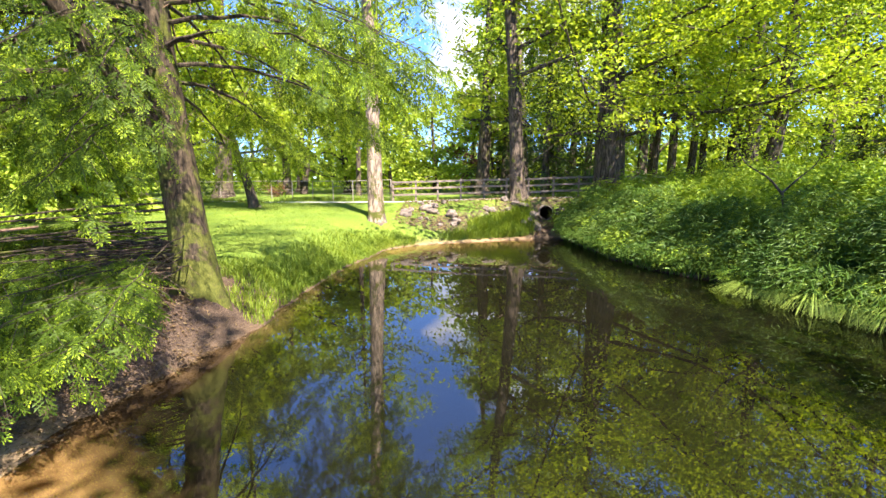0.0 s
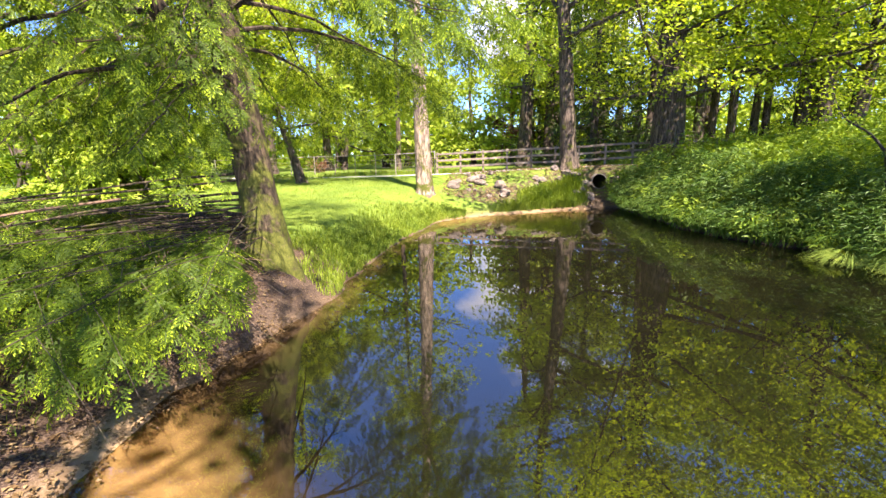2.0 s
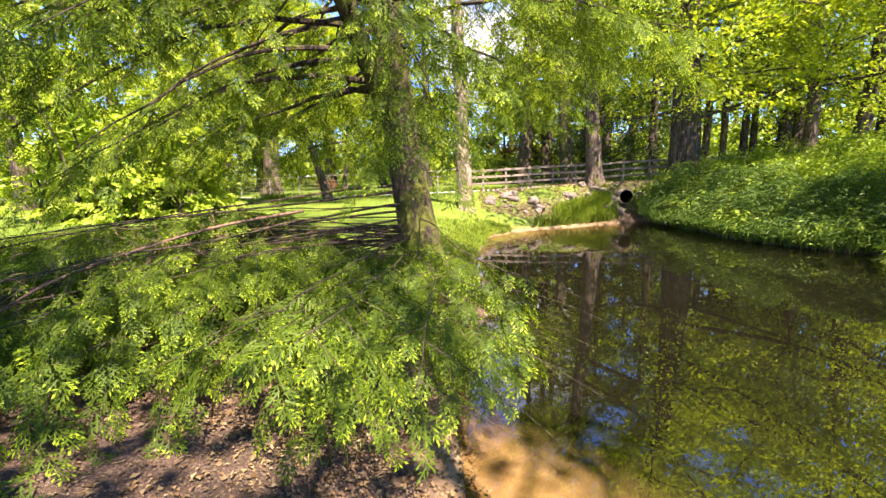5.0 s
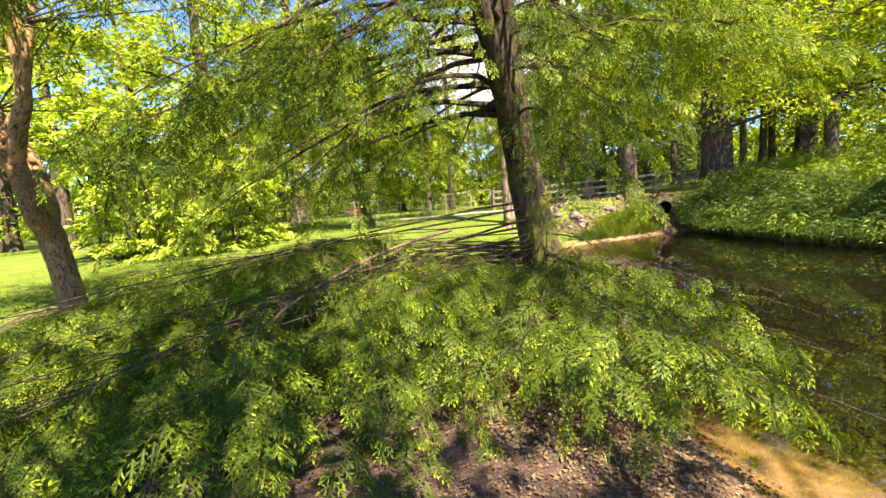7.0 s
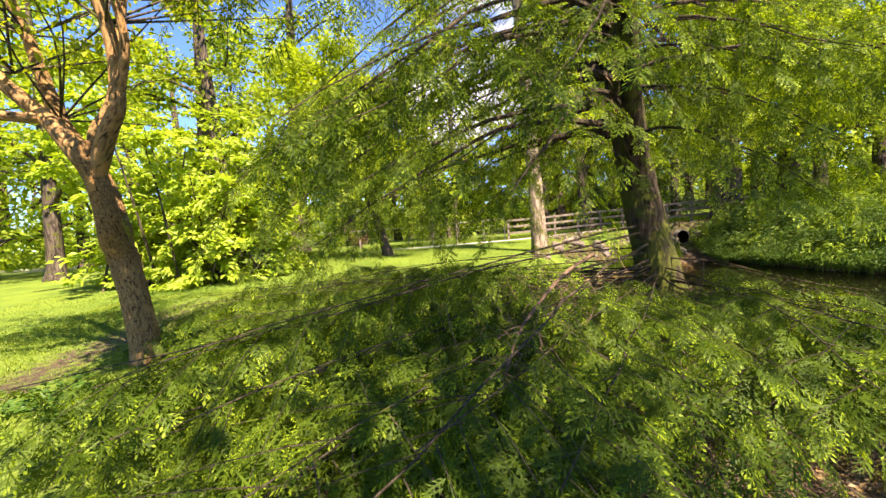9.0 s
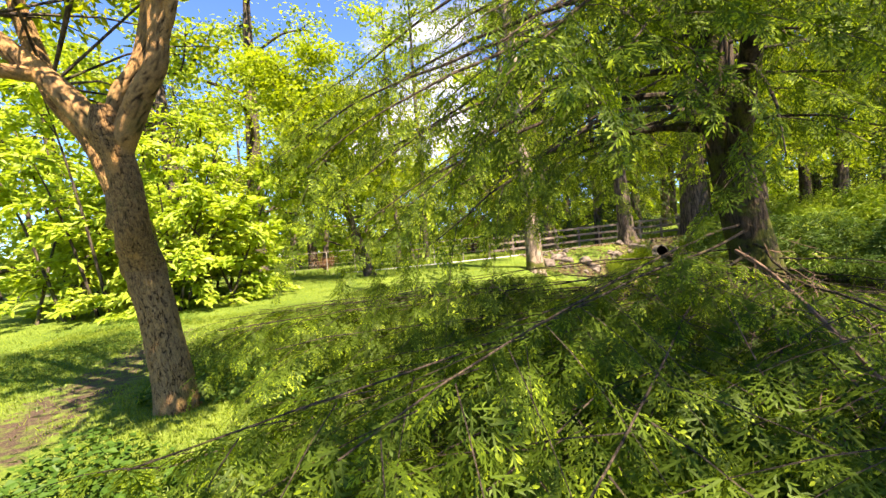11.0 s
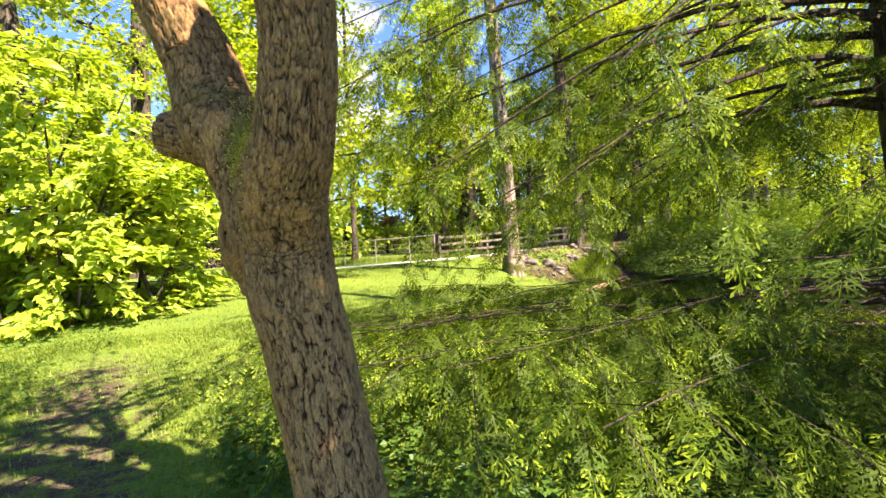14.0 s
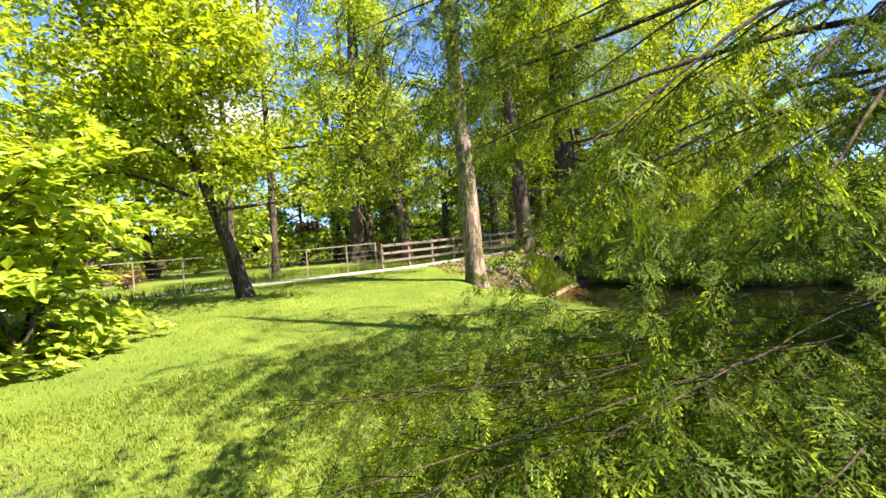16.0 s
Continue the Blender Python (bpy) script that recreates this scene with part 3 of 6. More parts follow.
wx, wy = np.meshgrid(np.linspace(-6, 10, 12), np.linspace(-1, 20.5, 14), indexing="ij")
wi, wj = np.meshgrid(np.arange(11), np.arange(13), indexing="ij")
water_me = mesh_np("water", np.stack([wx.ravel(), wy.ravel(), wx.ravel() * 0], -1),
                   [np.stack([wi * 14 + wj, (wi + 1) * 14 + wj, (wi + 1) * 14 + wj + 1, wi * 14 + wj + 1], -1).reshape(-1, 4)], [M_WATER])
water_ob = new("water", water_me)
water_ob.visible_shadow = False
water = tagged(water_ob, "still murky green-brown pond water mirroring the trees", "water", kind="structure")


# ---- trees ----
def trunk_mesh(name, line, radii, mats, sides=28, rings=70, rough=0.06, flare=0.5, bark=0.0, roots=5):
    """A bole with root flare, hollows and, for near boles, real furrows."""
    ln, rr = smooth_line(line, rings), np.interp(np.linspace(0, 1, rings), np.linspace(0, 1, len(radii)), radii)
    v, q = tube(ln, np.ones(rings), sides)
    c = np.repeat(ln, sides, 0)
    d = v - c
    a = np.tile(np.linspace(0, 2 * np.pi, sides, endpoint=False), rings)
    h = np.repeat(ln[:, 2] - ln[0, 2], sides)
    r = np.repeat(rr, sides)
    r = r * (1 + rough * fbm(v * 0.999, 2.2) + flare * np.exp(-h / 0.33) * (0.55 + 0.45 * np.cos(a * roots + 0.8)))
    if bark:
        p = np.stack([a * 3.4 * r.mean() / 0.2, h * 3.2, a * 0], -1)
        n = fbm(np.stack([p[:, 0] * 2.3, h * 5.0, np.sin(a) * 2], -1), 1.0, 4)
        r = r + bark * (np.abs(n) * 2.0 - 0.6)
    return c + d * r[:, None], q


def hash2(ix, iy, seed):
    h = (ix.astype(np.int64) * 374761393 + iy.astype(np.int64) * 668265263 + seed * 974634777) & 0xFFFFFFFF
    h = ((h ^ (h >> 13)) * 1274126177) & 0xFFFFFFFF
    return (h ^ (h >> 16)) / 4294967296.0


def wrap_noise(u, v, seed, per):
    """Smooth noise from 0 to 1, repeating in u after per steps."""
    iu, iv = np.floor(u).astype(int), np.floor(v).astype(int)
    fu, fv = u - iu, v - iv
    fu, fv = fu * fu * (3 - 2 * fu), fv * fv * (3 - 2 * fv)
    h = lambda a, b: hash2((iu + a) % per, iv + b, seed)
    return (h(0, 0) * (1 - fu) + h(1, 0) * fu) * (1 - fv) + (h(0, 1) * (1 - fu) + h(1, 1) * fu) * fv


def wrap_cells(u, v, seed, per):
    """Jittered cells: nearest and second distance, a random value a cell, and the way from its middle along v."""
    iu, iv = np.floor(u).astype(int), np.floor(v).astype(int)
    f1, f2, val, dv = np.full(len(u), 9.0), np.full(len(u), 9.0), np.zeros(len(u)), np.zeros(len(u))
    for a in (-1, 0, 1):
        for b in (-1, 0, 1):
            cu, cv = (iu + a) % per, iv + b
            px, py = iu + a + 0.1 + 0.8 * hash2(cu, cv, seed), cv + 0.1 + 0.8 * hash2(cu, cv, seed + 7)
            d = np.hypot(u - px, v - py)
            near = d < f1
            f2 = np.where(near, f1, np.minimum(f2, d))
            val, dv = np.where(near, hash2(cu, cv, seed + 13), val), np.where(near, v - py, dv)
            f1 = np.where(near, d, f1)
    return f1, f2, val, dv


def bark_tube(line, radii, sides, rings, depth, seed, scaly=(9.0, 9.5), flare=0.0, lumps=0.06):
    """A bole with furrowed bark: long interlacing ridges below, loose scales above the heights given. Gives vertices, quads and the relief from 0 to 1."""
    ln, rr = smooth_line(line, rings), np.interp(np.linspace(0, 1, rings), np.linspace(0, 1, len(radii)), radii)
    v, q = tube(ln, np.ones(rings), sides)
    c = np.repeat(ln, sides, 0)
    d = v - c
    turn = np.tile(np.linspace(0, 1, sides, endpoint=False), rings)
    along = np.repeat(np.concatenate([[0], np.cumsum(np.linalg.norm(np.diff(ln, axis=0), axis=1))]), sides)
    h = c[:, 2]
    n = max(8, int(round(2 * math.pi * float(np.mean(radii)) / 0.021)))
    u = turn * n
    u = u + 0.6 * (wrap_noise(u, along / 0.06, seed, n) - 0.5) + 0.45 * (wrap_noise(u * 2, along / 0.016, seed + 1, n * 2) - 0.5)
    # ridges that part and join
    w1 = wrap_noise(u, along / 0.15, seed + 2, n) - 0.5 + 0.45 * (wrap_noise(u * 2, along / 0.05, seed + 3, n * 2) - 0.5)
    w2 = wrap_noise(u * 2, along / 0.09, seed + 4, n * 2) - 0.5
    ridge = 1 - np.maximum(np.exp(-((w1 / 0.055) ** 2)), 0.6 * np.exp(-((w2 / 0.05) ** 2)))
    _, _, chip, _ = wrap_cells(u, along / 0.075, seed + 5, n)
    ridge = ridge * (0.80 + 0.20 * chip)
    # loose scales, longer than wide
    bend = 0.7 * wrap_noise(u, along / 0.05, seed + 8, n)
    g1, g2, val, dv = wrap_cells(u + bend, along / 0.052 + 0.5 * wrap_noise(u, along / 0.08, seed + 7, n), seed + 6, n)
    scale = 0.62 + 0.26 * val - 0.55 * np.exp(-(((g2 - g1) / 0.10) ** 2)) + 0.16 * np.clip(dv, -0.6, 0.6)
    scale -= 0.45 * np.exp(-((wrap_noise(u, along / 0.09, seed + 9, n) - 0.5) / 0.06) ** 2)
    k = ease(scaly[0], scaly[1], h + 0.3 * (wrap_noise(u, along / 0.1, seed + 10, n) - 0.5))
    relief = np.clip(ridge * (1 - k) + scale * k + 0.16 * (wrap_noise(u * 3, along / 0.02, seed + 11, n * 3) - 0.5) + 0.08 * (wrap_noise(u * 6, along / 0.012, seed + 12, n * 6) - 0.5), 0, 1.1)
    r = np.repeat(rr, sides) * (1 + lumps * fbm(v * 0.999, 3.0)) + depth * (relief - 0.65)
    r = r * (1 + flare * np.exp(-np.clip(h - ln[0, 2] - 0.12, 0, 9) / 0.16) * (0.6 + 0.4 * np.cos(turn * 2 * np.pi * 5 + 0.8)))
    return c + d * r[:, None], q, relief


def limb(heap, line, r0, r1, sides=6, n=10, mat=0):
    ln = smooth_line(line, n)
    v, q = tube(ln, np.linspace(r0, r1, n), sides)
    heap.add(v, q, mat)
    return ln


def broadleaf_tree(name, label, line, radii, bark, leaf, height, spread, first, leaf_size, count, seed, flat=0.45, sides=18, flare=0.5,
                   group="", lean=(0, 0), limbs_n=15, foliage_low=None, limb_share=0.42):
    """Bole, limbs that fork twice, and a crown of single leaves in loose sprays along the twigs."""
    global RNG
    RNG = np.random.default_rng(seed)
    base = np.array(line[0], float)
    root = thing(name, label, "tree", tuple(base), group)
    body = Heap()
    line = np.asarray(line, float)
    v, q = trunk_mesh("t", line, radii, None, sides, 46 if sides > 10 else 20, 0.07, flare)
    body.add(v, q)
    ln = smooth_line(line, 60)
    spots, outs = [], []
    for k in range(limbs_n):
        u = first + (1 - first) * (k + 0.5 * RNG.random()) / limbs_n
        i = min(int(u * 59), 58)
        st = ln[i]
        az = k * 2.4 + RNG.normal() * 0.4
        reach = spread * (1.05 - 0.65 * (u - first) / (1.001 - first)) * RNG.uniform(0.75, 1.1)
        dirn = np.array([math.cos(az) + lean[0], math.sin(az) + lean[1], 0.25 + 0.5 * u])
        end = st + dirn * reach * np.array([1, 1, 0.55])
        mid = st + dirn * reach * 0.45 * np.array([1, 1, 0.8]) + RNG.normal(size=3) * 0.12 * reach
        r0 = max(0.02, np.interp(u, np.linspace(0, 1, len(radii)), radii) * limb_share)
        lm = limb(body, [st, mid, end], r0, 0.015, 6 if sides > 10 else 4, 9)
        for s in range(8 if sides > 10 else 5):
            j = int(RNG.uniform(2.2, 8.4))
            b0 = lm[j]
            d2 = unit(unit(lm[min(j + 1, 8)] - lm[j - 1]) * 0.5 + scatter_dirs(1, 0.35)[0])
            ln2 = reach * RNG.uniform(0.25, 0.5)
            e2 = b0 + d2 * ln2 + np.array([0, 0, -0.06 * ln2])
            tw = limb(body, [b0, (b0 + e2) / 2 + RNG.normal(size=3) * 0.05 * ln2, e2], r0 * 0.28, 0.006, 3, 4)
            spots.append(tw[1:]), outs.append(np.repeat(d2[None], len(tw) - 1, 0))
        spots.append(lm[4:]), outs.append(np.repeat(unit(dirn)[None], 5, 0))
    child("trunk", body.mesh("trunk", [bark], True), root)
    spots, outs = np.concatenate(spots), np.concatenate(outs)
    pick = RNG.integers(0, len(spots), count)
    # leaves hang in flat sprays round twigs
    spray = RNG.integers(0, max(40, count // 9), count)
    seeds = RNG.normal(size=(spray.max() + 1, 3)) * np.array([1, 1, 0.55]) * 0.075 * spread
    anchor = RNG.integers(0, len(spots), spray.max() + 1)
    out = outs[anchor[spray]]
    p = spots[anchor[spray]] + seeds[spray] + RNG.normal(size=(count, 3)) * np.array([1, 1, 0.35]) * leaf_size * 1.5
    if foliage_low is not None:
        keep = p[:, 2] > foliage_low
        p, out = p[keep], out[keep]
    n = len(p)
    ax = unit(out * 0.6 + RNG.normal(size=(n, 3)) * np.array([1, 1, 0.5]) + np.array([0, 0, -0.35]))
    nm = unit(np.array([0, 0, 1.0]) + RNG.normal(size=(n, 3)) * flat)
    sz = leaf_size * RNG.uniform(0.65, 1.25, n)
    v, q = leaves(p, ax, nm, sz, sz * 0.62)
    child("crown", mesh_np("crown", v, [q], [leaf]), root)
    return root


def frond_templates(fine, seed):
    """Flat needle sprays about one metre long, to be scaled: verts and triangles, with a flag for new growth."""
    rng = np.random.default_rng(seed)
    V, T, F = [], [], []

    def tri(a, b, c, new_growth):
        k = len(V)
        V.extend([a, b, c]), T.append((k, k + 1, k + 2)), F.append(new_growth)

    def lobe(a, d, length, width, new_growth):
        s = np.array([-d[1], d[0], rng.uniform(-0.35, 0.35)])
        m, e = a + d * length * 0.55, a + d * length
        tri(a, m + s * width * 0.5, e, new_growth), tri(a, e, m - s * width * 0.5, new_growth)

    def needle_twig(a, d, length, width, new_growth):
        s = np.array([-d[1], d[0], rng.uniform(-0.35, 0.35)]) * width * (1 if rng.random() < 0.5 else -1)
        tri(a - s * 0.3, a + d * length * 0.5 + s * 0.7, a + d * length, new_growth)

    def strip(a, d, length, width):
        s = np.array([-d[1], d[0], rng.uniform(-0.3, 0.3)]) * width * 0.5
        b, e = a + d * length * 0.12, a + d * length
        c = a + d * length * 0.9
        tri(b + s, c + s, c - s, False), tri(b + s, c - s, b - s, False), tri(c + s, e, c - s, False)
    n_tw = 11 if fine else 8
    for i in range(n_tw):
        u = 0.04 + 0.94 * i / n_tw
        side = 1 if i % 2 else -1
        ang = radians(rng.uniform(38, 60)) * side
        tl = (0.44 * (1 - 0.62 * u) + 0.03) * rng.uniform(0.7, 1.15)
        d = np.array([math.cos(ang), math.sin(ang), rng.uniform(-0.25, 0.12)])
        p0 = np.array([u, 0, 0.0])
        if fine:
            strip(p0, d, tl, 0.036)
            lobe(p0 + d * tl * 0.80, d, 0.145, 0.066, u > 0.42 or rng.random() < 0.3)
            m = max(1, int(tl / 0.125))
            for k in range(m):
                q = p0 + d * tl * (k + 0.6) / (m + 0.6)
                for sg in (1, -1):
                    a2 = ang + sg * radians(rng.uniform(32, 50))
                    d2 = np.array([math.cos(a2), math.sin(a2), rng.uniform(-0.2, 0.15)])
                    needle_twig(q, d2, rng.uniform(0.11, 0.18), 0.038, u > 0.5 and rng.random() < 0.6)
        else:
            lobe(p0, d, tl, 0.06, False)
            lobe(p0 + d * tl * 0.6, d, tl * 0.5, 0.05, i % 2 == 0)
    lobe(np.array([0.5, 0, 0]), np.array([1.0, 0, -0.05]), 0.55, 0.04, False)
    lobe(np.array([0.93, 0, 0]), np.array([1.0, 0, -0.05]), 0.15, 0.05, True)
    V = np.array(V)
    V[:, 2] -= 0.30 * V[:, 0] ** 2 + 0.35 * V[:, 1] ** 2
    return V, np.array(T), np.array(F)


def place_fronds(heap, temps, pos, axis, up, scale, bright, base_mat=0):
    """Copies of the sprays set at pos, along axis."""
    kind = RNG.integers(0, len(temps), len(pos))
    axis = unit(axis)
    side = unit(np.cross(up, axis))
    nrm = np.cross(axis, side)
    for k, (V, T, F) in enumerate(temps):
        m = kind == k
        if not m.any():
            continue
        s = scale[m][:, None, None]
        P = pos[m][:, None] + s * (V[None, :, :1] * axis[m][:, None] + V[None, :, 1:2] * side[m][:, None] + V[None, :, 2:] * nrm[m][:, None])
        nf = m.sum()
        tris = (T[None] + (np.arange(nf) * len(V))[:, None, None]).reshape(-1, 3)
        idx = base_mat + (F[None] & bright[m][:, None]).astype(int).ravel()
        heap.add(P.reshape(-1, 3), tris, idx)


FINE = [frond_templates(True, s) for s in (1, 2, 3, 4)]
COARSE = [frond_templates(False, s) for s in (5, 6, 7)]
# a clear way is kept beside the boughs where people walk
CLEAR = smooth_line([(1, -0.5, 0), (-1.2, 0.4, 0), (-3.6, 0.0, 0), (-5.5, 0.0, 0), (-7.0, 0.4, 0), (-7.8, 0.7, 0), (-9.6, 2.3, 0), (-10.5, 3.35, 0), (-11.4, 5.0, 0), (-11.75, 6.8, 0), (-11.74, 7.2, 0)], 60)


def clear_of_way(p, room):
    d = np.full(len(p), 1e9)
    for c in CLEAR:
        d = np.minimum(d, np.hypot(p[:, 0] - c[0], p[:, 1] - c[1]))
    return d > room


def hemlock_bough(wood, fine_heap, coarse_heap, start, az, length, z_end, r0, fine, bare=0.35, rise=0.3, gap=0.2, size=0.25, dead=True, fall=1.55, sag=0.22):
    """One limb arching out and down from the bole, side branches on both sides, needle sprays on these."""
    out = np.array([math.cos(az), math.sin(az), 0])
    s = np.linspace(0, 1, 14)
    bend = RNG.normal() * 0.25
    swing = np.stack([-out[1] * np.ones(14), out[0] * np.ones(14), np.zeros(14)], -1) * (bend * s**2 * length * 0.35)[:, None]
    line = start + out * (length * s)[:, None] + swing
    line[:, 2] = start[2] + (z_end - start[2]) * s**fall + rise * np.sin(np.pi * s) * (1 - 0.3 * s)
    line[1:] += RNG.normal(size=(13, 3)) * 0.012
    wave = np.sin(s * RNG.uniform(7, 12) + RNG.uniform(0, 6)) * s * (1 - 0.5 * s) * 0.02 * length
    line += wave[:, None] * np.array([-out[1], out[0], 0.7])
    low = line[:, 2] < 3.0
    near_fork = (np.hypot(line[:, 0] + 10.95, line[:, 1] - 6.3) < 0.7) | ((line[:, 0] < -10.2) & (line[:, 1] < 7.2))
    over_pond = (line[:, 2] < 2.1) & (line[:, 1] < 7) & (s > 0.3) & (line[:, 0] > -2.4 - 0.65 * np.clip(3.2 - line[:, 1], 0, 9))
    hit_way = (low & ~clear_of_way(line, 0.55)) | near_fork | over_pond
    if hit_way.any():
        stop = max(5, int(np.argmax(hit_way)))
        line = smooth_line(line[:stop], 14)
        length = length * stop / 14
    v, q = tube(line, np.interp(s, [0, 0.5, 1], [r0, r0 * 0.45, 0.004]), 7)
    wood.add(v, q)
    n_side = int(length * (1 - bare) / gap)
    for k in range(n_side):
        u = bare + (1 - bare) * (k + RNG.random() * 0.6) / n_side
        i = min(int(u * 13), 12)
        p0 = line[i] + (line[i + 1] - line[i]) * (u * 13 - i)
        tan = unit(line[i + 1] - line[i])
        sd = np.cross(tan, [0, 0, 1]) * (1 if k % 2 else -1)
        ln2 = (0.35 + 1.15 * math.sin(math.pi * min(1, (1.02 - u) / (1.02 - bare) * 0.75 + 0.12))) * RNG.uniform(0.6, 1.1) * min(1, length / 4.5)
        d2 = unit(tan * RNG.uniform(0.5, 1.0) + sd + np.array([0, 0, RNG.uniform(-0.35, 0.12)]))
        w = np.linspace(0, 1, 5)
        ln = p0 + d2 * (w * ln2)[:, None]
        ln[:, 2] -= sag * ln2 * w**2 + 0.03
        v, q = tube(ln, np.linspace(max(0.004, r0 * 0.09), 0.0015, 5), 3)
        wood.add(v, q)
        nf = max(4, int(ln2 / (0.088 if fine else 0.18)))
        fu = np.linspace(0.12, 1.0, nf)
        fp = np.stack([np.interp(fu, w, ln[:, c]) for c in range(3)], -1)
        sgn = np.where(np.arange(nf) % 2, 1, -1)[:, None]
        ax = unit(d2 * 0.75 + np.cross(d2, [0, 0, 1]) * sgn * 0.9 + np.stack([RNG.normal(size=nf) * 0.2, RNG.normal(size=nf) * 0.2, RNG.uniform(-1.1, 0.0, nf)], -1))
        ax[-1] = unit(d2 + np.array([0, 0, -0.7]))
        up = unit(np.array([0, 0, 1.0]) + RNG.normal(size=(nf, 3)) * 0.25)
        sc = size * RNG.uniform(0.7, 1.2, nf) * (1.05 - 0.25 * fu)
        keep = clear_of_way(fp, 0.75) | (fp[:, 2] > 3.2) | (clear_of_way(fp, 0.45) & (fp[:, 2] < 1.3))
        keep &= clear_of_way(fp, 1.7) | (fp[:, 2] < 1.75) | (fp[:, 2] > 3.8)
        # browsed back from the open water
        keep &= ~((fp[:, 2] < 2.1) & (fp[:, 1] < 7) & (fp[:, 0] > -2.45 - 0.65 * np.clip(3.2 - fp[:, 1], 0, 9)))
        keep &= ~((fp[:, 2] < 2.3) & (fp[:, 1] > 4.2) & (fp[:, 1] < 7) & (fp[:, 0] > -0.62 * fp[:, 1]))
        if keep.any():
            place_fronds(fine_heap if fine else coarse_heap, FINE if fine else COARSE, fp[keep], ax[keep], up[keep], sc[keep], RNG.random(keep.sum()) < 0.8, 2)
    if dead:
        for k in range(int(length * 1.6)):
            u = RNG.uniform(0.12, 0.75)
            i = min(int(u * 13), 12)
            d = unit(scatter_dirs(1, 0.6)[0] + np.array([0, 0, -0.5]) + out * 0.4) * RNG.uniform(0.2, 0.7)
            limb(wood, [line[i], line[i] + d * 0.5 + RNG.normal(size=3) * 0.03, line[i] + d], 0.006, 0.002, 3, 4, 1)
    return line


def near_hemlock():
    global RNG
    RNG = np.random.default_rng(21)
    axis = [(-3.42, 6.49, 0.05), (-3.48, 6.54, 0.45), (-3.59, 6.63, 1.0), (-3.70, 6.70, 1.7), (-3.81, 6.76, 2.5), (-3.93, 6.79, 3.5), (-4.06, 6.78, 5.2), (-4.2, 6.8, 8), (-4.3, 6.8, 12), (-4.3, 6.8, 17)]
    root = thing("hemlock_tree", "old hemlock with mossy leaning trunk and drooping boughs to the ground", "tree", (-3.48, 6.54, 0.55))
    v, q = trunk_mesh("t", axis, [0.34, 0.335, 0.31, 0.285, 0.255, 0.25, 0.23, 0.19, 0.13, 0.04], None, 72, 260, 0.06, 0.0, 0.014, 6)
    # buttressed foot
    foot = np.exp(-np.clip(v[:, 2] - 0.5, 0, 9) / 0.24)
    a = np.arctan2(v[:, 1] - 6.54, v[:, 0] + 3.48)
    v[:, :2] += np.stack([np.cos(a), np.sin(a)], -1) * (foot * (0.05 + 0.07 * np.cos(5 * a + 0.6) + 0.03 * np.cos(9 * a)))[:, None]
    h = Heap()
    h.add(v, q)
    v, q = trunk_mesh("f", [(-3.80, 6.72, 2.35), (-3.98, 6.48, 3.0), (-4.29, 5.91, 4.0), (-4.58, 5.33, 5.0), (-4.8, 4.9, 6.2), (-4.9, 4.7, 9.0)], [0.13, 0.14, 0.125, 0.115, 0.10, 0.05], None, 36, 110, 0.06, 0.0, 0.011, 1)
    h.add(v, q)
    child("trunk", h.mesh("trunk", [M_HEM_BARK], True), root)
    ln = smooth_line(axis, 80)

    def on_bole(z):
        return np.array([np.interp(z, ln[:, 2], ln[:, c]) for c in range(3)])

    def bough(*args, label="", **kw):
        h = Heap()
        hemlock_bough(h, h, h, *args, **kw)
        child("bough", h.mesh("bough", [M_LIMB, M_TWIG, M_HEM_LEAF, M_HEM_NEW]), root, label)
    reach = lambda a: np.interp(a, [90, 125, 145, 170, 196, 208, 216, 226, 240, 254, 268, 278, 288, 300, 320, 360, 450], [4.2, 5.8, 7.2, 7.2, 6.9, 6.9, 7.3, 7.0, 5.8, 4.6, 4.3, 4.7, 3.5, 3.1, 3.2, 3.4, 4.2])
    drooping = "drooping bough of feathery dark needles tipped with bright new growth"
    # low skirt of boughs over the bank and the lawn's edge
    for k in range(40):
        a = 138 + 152 * (k + 0.5 * RNG.random()) / 40
        r = reach(a)
        if 240 < a < 266 and k % 3 or 266 <= a < 276 and k % 2 == 0:
            continue
        if k % 2:
            bough(on_bole(RNG.uniform(1.1, 1.7) if a < 195 else RNG.uniform(1.1, 1.6)), radians(a), r * RNG.uniform(0.9, 1.0), RNG.uniform(1.0, 1.4) if a < 195 else RNG.uniform(0.9, 1.3), RNG.uniform(0.010, 0.015), True, 0.42 if a < 195 else (0.22 if a < 240 else 0.26), 0.1, 0.21, size=0.26, dead=False, fall=1.0, sag=0.16, label=drooping)
        else:
            bough(on_bole(RNG.uniform(1.0, 1.5)), radians(a), r * RNG.uniform(0.74, 0.92), RNG.uniform(0.75, 1.0), RNG.uniform(0.010, 0.015), True, (0.30 if a < 240 else 0.24) if a > 195 else 0.34, 0.05, 0.20, size=0.26, fall=0.9, sag=0.16, label=drooping)
    # the farthest boughs, by the footway
    for a, z0, r, z1 in ((211, 2.0, 7.0, 1.25), (216, 1.6, 7.3, 1.05), (220, 1.9, 7.4, 1.2), (224, 1.5, 7.1, 0.95), (229, 1.7, 6.7, 1.1), (159, 1.2, 7.6, 1.05), (163, 1.0, 7.9, 1.15), (166, 1.25, 7.7, 1.2), (169, 1.1, 7.9, 1.0)):
        bough(on_bole(z0), radians(a), r, z1, 0.02, True, 0.35, 0.1, 0.2, size=0.24, dead=False, fall=1.0, sag=0.2, label=drooping)
